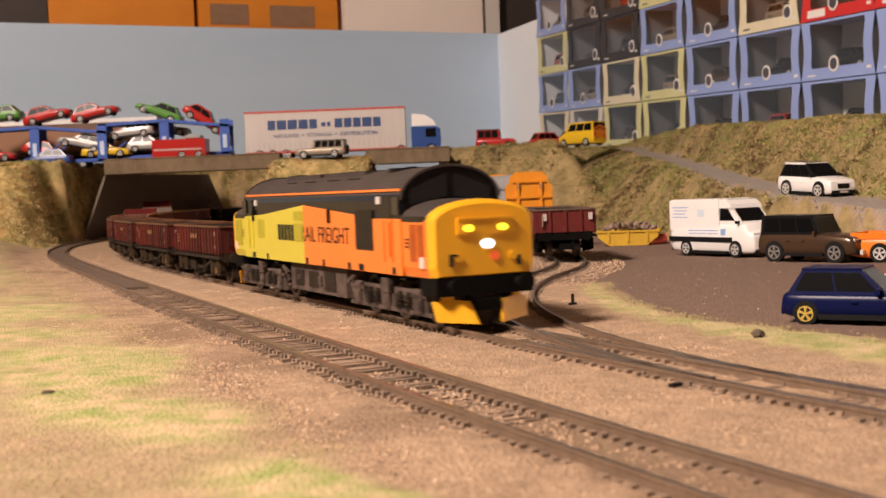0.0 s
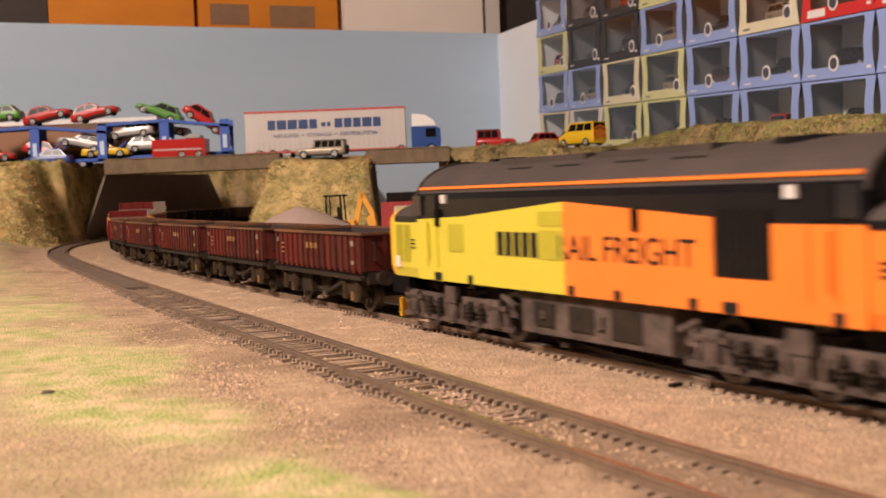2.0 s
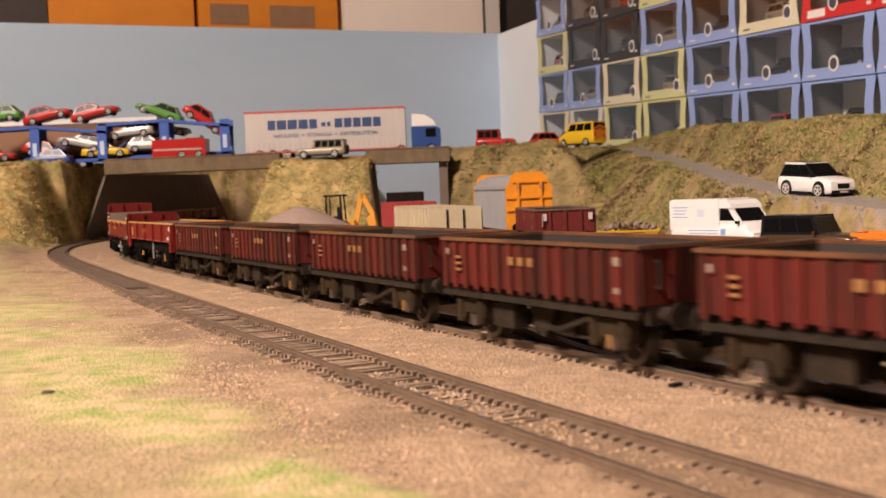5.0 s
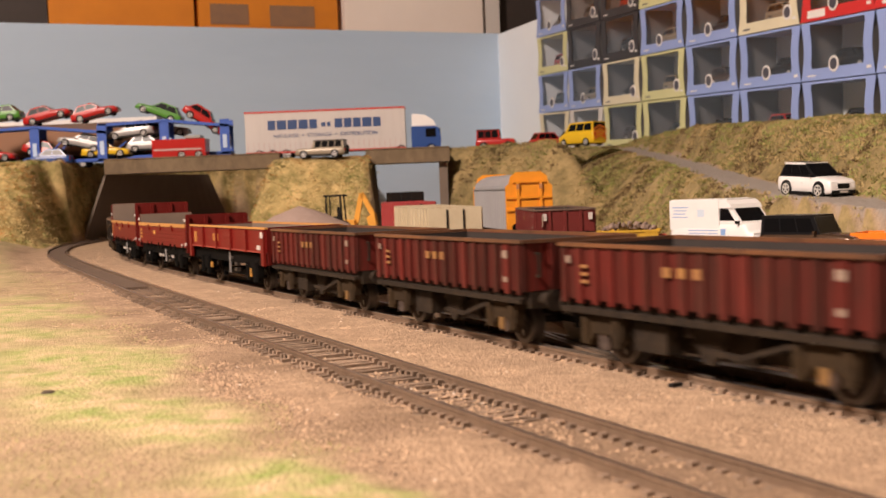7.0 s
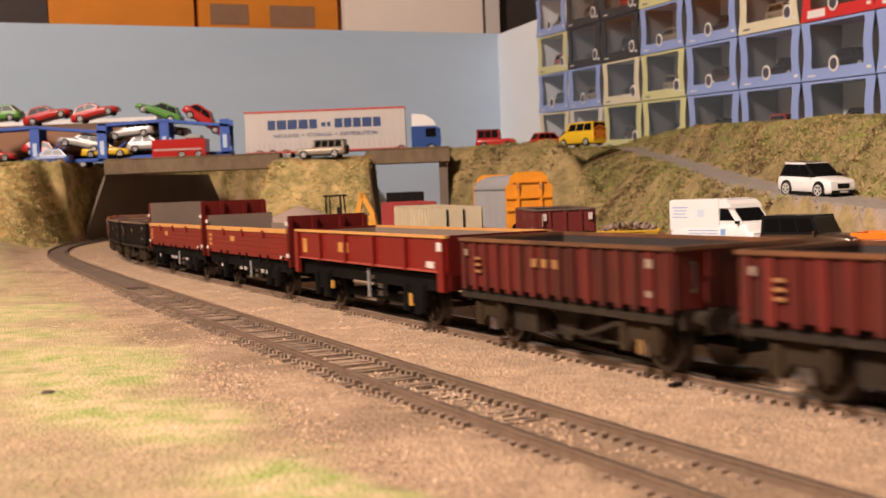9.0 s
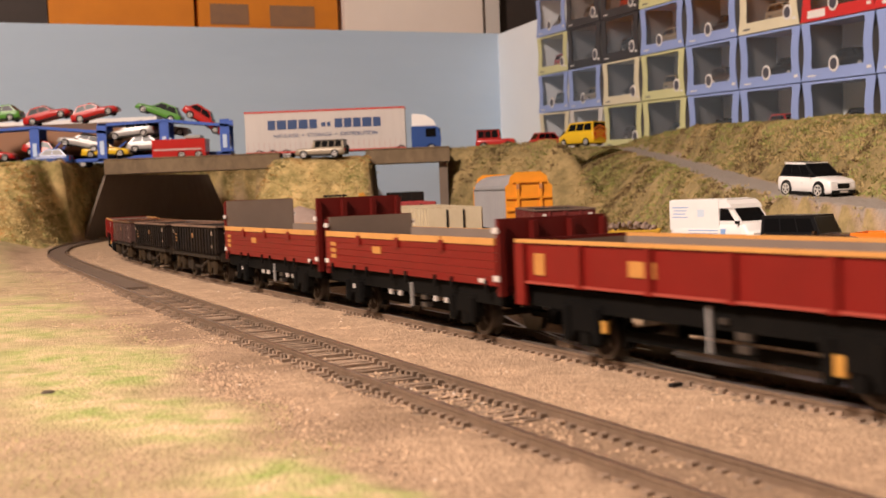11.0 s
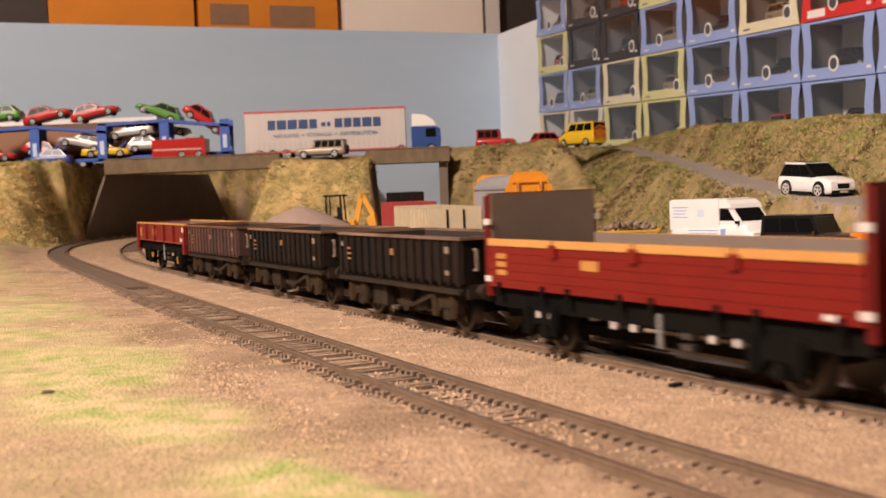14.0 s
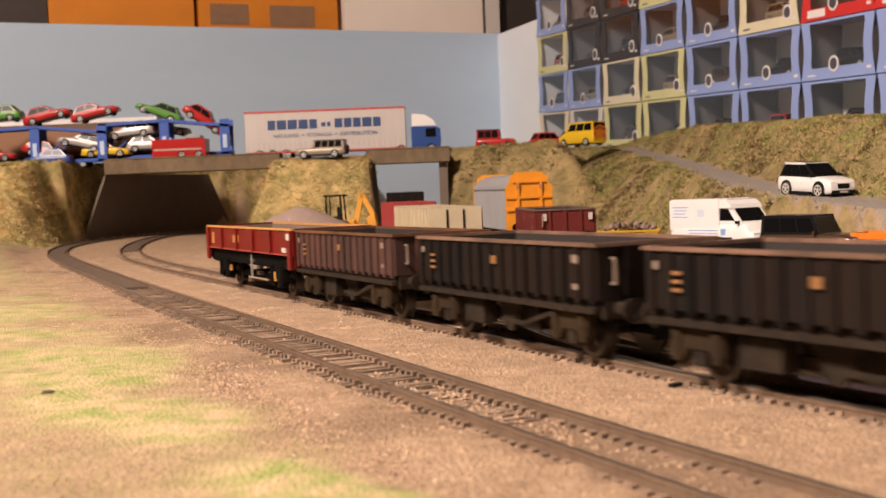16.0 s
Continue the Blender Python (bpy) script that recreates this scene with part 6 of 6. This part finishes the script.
# ---- storage behind the back board ----
def build_store():
    ORB = mat("storage_box_orange", (0.72, 0.25, 0.018), 0.6, second=(0.58, 0.19, 0.015), scale=14, bump=0.1, bscale=60)
    DRK = mat("storage_box_black", (0.04, 0.032, 0.028), 0.6, second=(0.06, 0.045, 0.04), scale=20)
    CRM = mat("storage_carton_cream", (0.88, 0.78, 0.70), 0.7, second=(0.82, 0.72, 0.64), scale=10)
    WHT = mat("door_frame_white", (0.72, 0.68, 0.64), 0.5, second=(0.66, 0.62, 0.58), scale=10)
    rot = 25.8

    def crate(name, label, a, b_, z0, z1, m, depth=260, y0=60):
        t = empty(name, label, "storage box", "storage boxes")
        bm = B()
        box(bm, 0, b_ - a, 0, depth, 0, z1 - z0)
        bevel(bm, 6, 2)
        part("carton", bm, m, t)
        one("lid_edge", m, t, (-2, b_ - a + 2, -3, 0, z1 - z0 - 40, z1 - z0 - 4), bev=1)
        c, s = math.cos(radians(rot)), math.sin(radians(rot))
        put(t, -710 + c * a - s * y0, 1966 + s * a + c * y0, z0, rot)
        return t
    crate("storage_box", "black storage box on the shelf behind the board", -180, 102, 326, 560, DRK)
    crate("storage_box", "large orange-brown cardboard box behind the board", 104, 350, 326, 560, ORB)
    t = crate("storage_box", "orange-brown cardboard box with worn grey labels", 359, 620, 326, 560, ORB)
    GL = mat("label_worn_grey", (0.22, 0.13, 0.08), 0.7, second=(0.3, 0.16, 0.08), scale=40)
    one("label_patch", GL, t, (20, 90, -1.5, -0.2, 24, 60))
    one("label_patch", GL, t, (130, 215, -1.5, -0.2, 22, 60))
    crate("storage_box", "large cream carton behind the board", 633, 924, 326, 600, CRM)
    bm = B()
    box(bm, -200, 1150, 40, 420, -16, 0)
    sh = part("store_shelf", bm, mat("shelf_board", (0.35, 0.27, 0.2), 0.7))
    sh.matrix_basis = pose(-0.710, 1.966, 0.325, 0, 0, rot)
    tagged(sh, "wooden shelf behind the back board", "shelf", kind="structure")
    c, s = math.cos(radians(rot)), math.sin(radians(rot))
    bm = B()
    for a, w, d_ in ((0, 10, 12), (10, 14, 18), (24, 8, 10)):
        box(bm, a, a + w, 0, d_, -1300, 1150)
    dt = part("trim", bm, WHT)
    dt.matrix_basis = pose((-710 + c * 935 - s * 70) / 1000, (1966 + s * 935 + c * 70) / 1000, 0.3, 0, 0, rot)
    tagged(dt, "white moulded door frame", "door frame", kind="structure")
    bm = B()
    box(bm, 0, 300, 10, 30, -1300, 1150)
    dk = part("door_1", bm, DRK)
    dk.matrix_basis = pose((-710 + c * 974 - s * 90) / 1000, (1966 + s * 974 + c * 90) / 1000, 0.3, 0, 0, rot)
    tagged(dk, "dark doorway behind the layout corner", "door", kind="structure")


build_store()


# ---- plants and loose bits ----
def tufts(name, label, colour, second, n, seed, cover, size, patch, keep=0.0, spread=0.8):
    """Fine scatter material, gathered in patches of its own."""
    rnd = random.Random(seed)
    verts, faces = [], []
    tries = 0
    while len(faces) < n * 8 and tries < n * 40:
        tries += 1
        x, y = rnd.uniform(-640, 380), 560 + 1400 * rnd.random()
        if abs(x) > y * 0.38 + 10:
            continue
        if nz(x, y, patch, seed * 7.3) + 0.35 * nz(x, y, patch * 0.3, seed * 3.1) < keep + rnd.uniform(-0.1, 0.1):
            continue
        z, cv = land(x, y)
        if cv not in cover:
            continue
        z += rough(x, y) - 0.5
        for _ in range(8):
            h = size * rnd.uniform(0.4, 1.3)
            a = rnd.uniform(0, 6.283)
            tx, ty = rnd.uniform(-spread, spread) * h, rnd.uniform(-spread, spread) * h
            ox, oy = rnd.gauss(0, 0.9) * size, rnd.gauss(0, 0.9) * size
            w = size * rnd.uniform(0.12, 0.34)
            i = len(verts)
            verts += [((x + ox - w * math.cos(a)) / 1000, (y + oy - w * math.sin(a)) / 1000, z / 1000),
                      ((x + ox + w * math.cos(a)) / 1000, (y + oy + w * math.sin(a)) / 1000, (z + 0.3 * h * rnd.random()) / 1000),
                      ((x + ox + tx) / 1000, (y + oy + ty) / 1000, (z + h) / 1000)]
            faces.append((i, i + 1, i + 2))
    me = bpy.data.meshes.new(name)
    me.from_pydata(verts, [], faces)
    me.materials.append(mat("plant_" + name, colour, 0.9, second=second, scale=90))
    tagged(new(name, me), label, "vegetation", kind="stuff")


tufts("mixed_scrub", "matted straw and olive scatter over all the banks", (0.20, 0.165, 0.055), (0.46, 0.34, 0.15), 17000, 14, ("bush", "hay"), 2.0, 40, -1.0)
tufts("olive_scrub", "olive green scatter foliage on the banks", (0.14, 0.14, 0.035), (0.22, 0.19, 0.055), 12000, 1, ("bush", "hay"), 2.5, 42, 0.1)
tufts("fresh_scrub", "fresh green scatter foliage on the banks", (0.25, 0.29, 0.07), (0.32, 0.31, 0.10), 11000, 12, ("bush", "hay"), 2.3, 36, 0.16)
tufts("dry_scrub", "straw-coloured scatter foliage on the banks", (0.48, 0.36, 0.16), (0.38, 0.27, 0.11), 12000, 2, ("bush", "hay"), 2.3, 38, 0.1)
tufts("dark_scrub", "dark brown scatter foliage on the banks", (0.085, 0.055, 0.024), (0.15, 0.09, 0.035), 7000, 3, ("bush",), 2.4, 30, 0.26)
tufts("rust_scrub", "rust-brown scatter foliage on the left bank", (0.46, 0.22, 0.055), (0.38, 0.20, 0.06), 9000, 5, ("hay",), 2.0, 32, 0.14)
tufts("straw_tufts", "pale straw tufts on the mound and left bank", (0.74, 0.59, 0.30), (0.62, 0.47, 0.20), 16000, 4, ("hay",), 2.0, 34, -0.02)


def blades(name, label, colour, second, n, seed, where):
    rnd = random.Random(seed)
    verts, faces = [], []
    tries = 0
    while len(faces) < n and tries < n * 40:
        tries += 1
        x, y = rnd.uniform(-330, 190), 120 + 700 * rnd.random() ** 1.6
        if abs(x) > y * 0.4 + 10 or not where(x, y, rnd):
            continue
        z = -2.6
        h, a = rnd.uniform(0.3, 1.2), rnd.uniform(0, 6.283)
        lean = rnd.uniform(0.5, 2.4) * h
        w = 0.13
        i = len(verts)
        verts += [((x - w * math.sin(a)) / 1000, (y + w * math.cos(a)) / 1000, z / 1000), ((x + w * math.sin(a)) / 1000, (y - w * math.cos(a)) / 1000, z / 1000),
                  ((x + lean * math.cos(a)) / 1000, (y + lean * math.sin(a)) / 1000, (z + h) / 1000)]
        faces.append((i, i + 1, i + 2))
    me = bpy.data.meshes.new(name)
    me.from_pydata(verts, [], faces)
    me.materials.append(mat("plant_" + name, colour, 0.8, second=second, scale=60))
    tagged(new(name, me), label, "grass", kind="stuff")


def on_front(x, y, rnd):
    return side_of(A_LINE, x, y) < -lerp_table(y, [140, 190, 250, 400, 900], [30, 36, 40, 33, 22]) + 22 * nz(x, y, 40)


def on_verge(x, y, rnd):
    d_ = side_of(C_LINE, x, y)
    return x > 30 and 190 < y < 560 and verge(y)[0] - 4 < d_ < verge(y)[1] + 4 and nz(x, y, 16, 2.0) > rnd.uniform(-0.6, 0.4)


blades("grass_front", "fine static grass fibres along the baseboard edge", (0.30, 0.31, 0.10), (0.52, 0.42, 0.20), 30000, 5, on_front)
blades("grass_verge", "green and straw static grass beside the yard", (0.26, 0.27, 0.08), (0.50, 0.42, 0.18), 9000, 6, on_verge)


def stones(name, label, colour, second, n, seed, lo, hi, zone):
    rnd = random.Random(seed)
    verts, faces = [], []
    base = [(-1, -1, 0), (1, -1, 0), (1, 1, 0), (-1, 1, 0), (0, 0, 1.3)]
    while len(verts) < n * 5:
        x, y = rnd.uniform(-330, 200), 170 + 840 * rnd.random() ** 1.5
        if abs(x) > y * 0.4 + 10 or y < 170 + 110 * rnd.random() or not zone(x, y):
            continue
        r = rnd.uniform(lo, hi)
        i = len(verts)
        verts += [((x + r * (u + rnd.uniform(-0.4, 0.4))) / 1000, (y + r * (v + rnd.uniform(-0.4, 0.4))) / 1000, (-2.5 + r * w_ * rnd.uniform(0.6, 1.2)) / 1000) for u, v, w_ in base]
        faces += [(i, i + 1, i + 4), (i + 1, i + 2, i + 4), (i + 2, i + 3, i + 4), (i + 3, i, i + 4)]
    me = bpy.data.meshes.new(name)
    me.from_pydata(verts, [], faces)
    me.materials.append(mat("stone_" + name, colour, 0.9, second=second, scale=1400))
    tagged(new(name, me), label, "gravel", kind="stuff")


def anywhere(x, y):
    return land(x, y)[1] == "ballast" and not (x > 20 and side_of(C_LINE, x, y) > 30 and random.random() < 0.993) and not (side_of(A_LINE, x, y) < -60 and random.random() < 0.6)


stones("ballast_grains", "loose tan ballast grains round the tracks", (0.68, 0.48, 0.31), (0.26, 0.165, 0.10), 70000, 7, 0.16, 0.40, anywhere)
stones("pale_grains", "pale stray ballast grains", (0.86, 0.74, 0.62), (0.7, 0.56, 0.42), 1500, 8, 0.16, 0.42, anywhere)
stones("dark_grains", "dark stray grit", (0.09, 0.06, 0.042), (0.16, 0.10, 0.066), 11000, 9, 0.13, 0.32, anywhere)
bm = B()
rnd_ = random.Random(2)
bmesh.ops.create_icosphere(bm, subdivisions=2, radius=1.8)
for v in bm.verts:
    v.co *= rnd_.uniform(0.7, 1.2)
    v.co.z *= 0.5
put(tagged(part("dark_clod", bm, mat("clod_dark", (0.16, 0.11, 0.07), 0.95, second=(0.05, 0.04, 0.03), scale=300)), "dark clod of earth lying on the turf", "clod"), -95, 289, -1.6, 0)
bm = B()
bmesh.ops.create_icosphere(bm, subdivisions=2, radius=2.0)
for v in bm.verts:
    v.co *= rnd_.uniform(0.7, 1.2)
    v.co.z *= 0.6
put(tagged(part("dark_clod", bm, MATS["clod_dark"]), "small dark clod beside the points", "clod"), 88, 345, -1.0, 0)

# ---- ceiling lamp fitting ----
lf = empty("ceiling_lamp", "square white ceiling lamp fitting", "ceiling lamp")
one("housing", CEIL, lf, (-1260, -740, -660, -140, 1420, 1449))
one("lamp_rim", CEIL, lf, (-1260, -1240, -660, -140, 1380, 1420), (-760, -740, -660, -140, 1380, 1420), (-1240, -760, -660, -640, 1380, 1420), (-1240, -760, -160, -140, 1380, 1420))


# ---- movement of the train ----
SPEED_T, SPEED_V = [0, 4, 8, 12, 16], [100.7, 96.4, 93.6, 94.2, 97.8]


RUN_T = np.linspace(0, 16, 1601)
RUN_V = np.interp(RUN_T, SPEED_T, SPEED_V)
RUN_S = np.concatenate([[0.0], np.cumsum((RUN_V[1:] + RUN_V[:-1]) / 2 * 0.01)])


def travelled(t):
    return float(np.interp(t, RUN_T, RUN_S))


def vehicle_pose(t, off, half):
    s = travelled(t) + off
    a, b = at(TRACK_B, s + half), at(TRACK_B, s - half)
    return pose((a[0] + b[0]) / 2000, (a[1] + b[1]) / 2000, 0, 0, 0, math.degrees(math.atan2(a[1] - b[1], a[0] - b[0])))


def motions():
    for ob, off, half, r in TRAIN:
        walk(ob, [(t / 2, vehicle_pose(t / 2, off, half)) for t in range(33)])
        for c in [o for o in ob.children if o.name.startswith("wheelset")]:
            x = c.location.x
            walk(c, [(k / 15, pose(x, 0, r / 1000, 0, math.degrees(travelled(k / 15) / r), 0)) for k in range(241)])


motions()
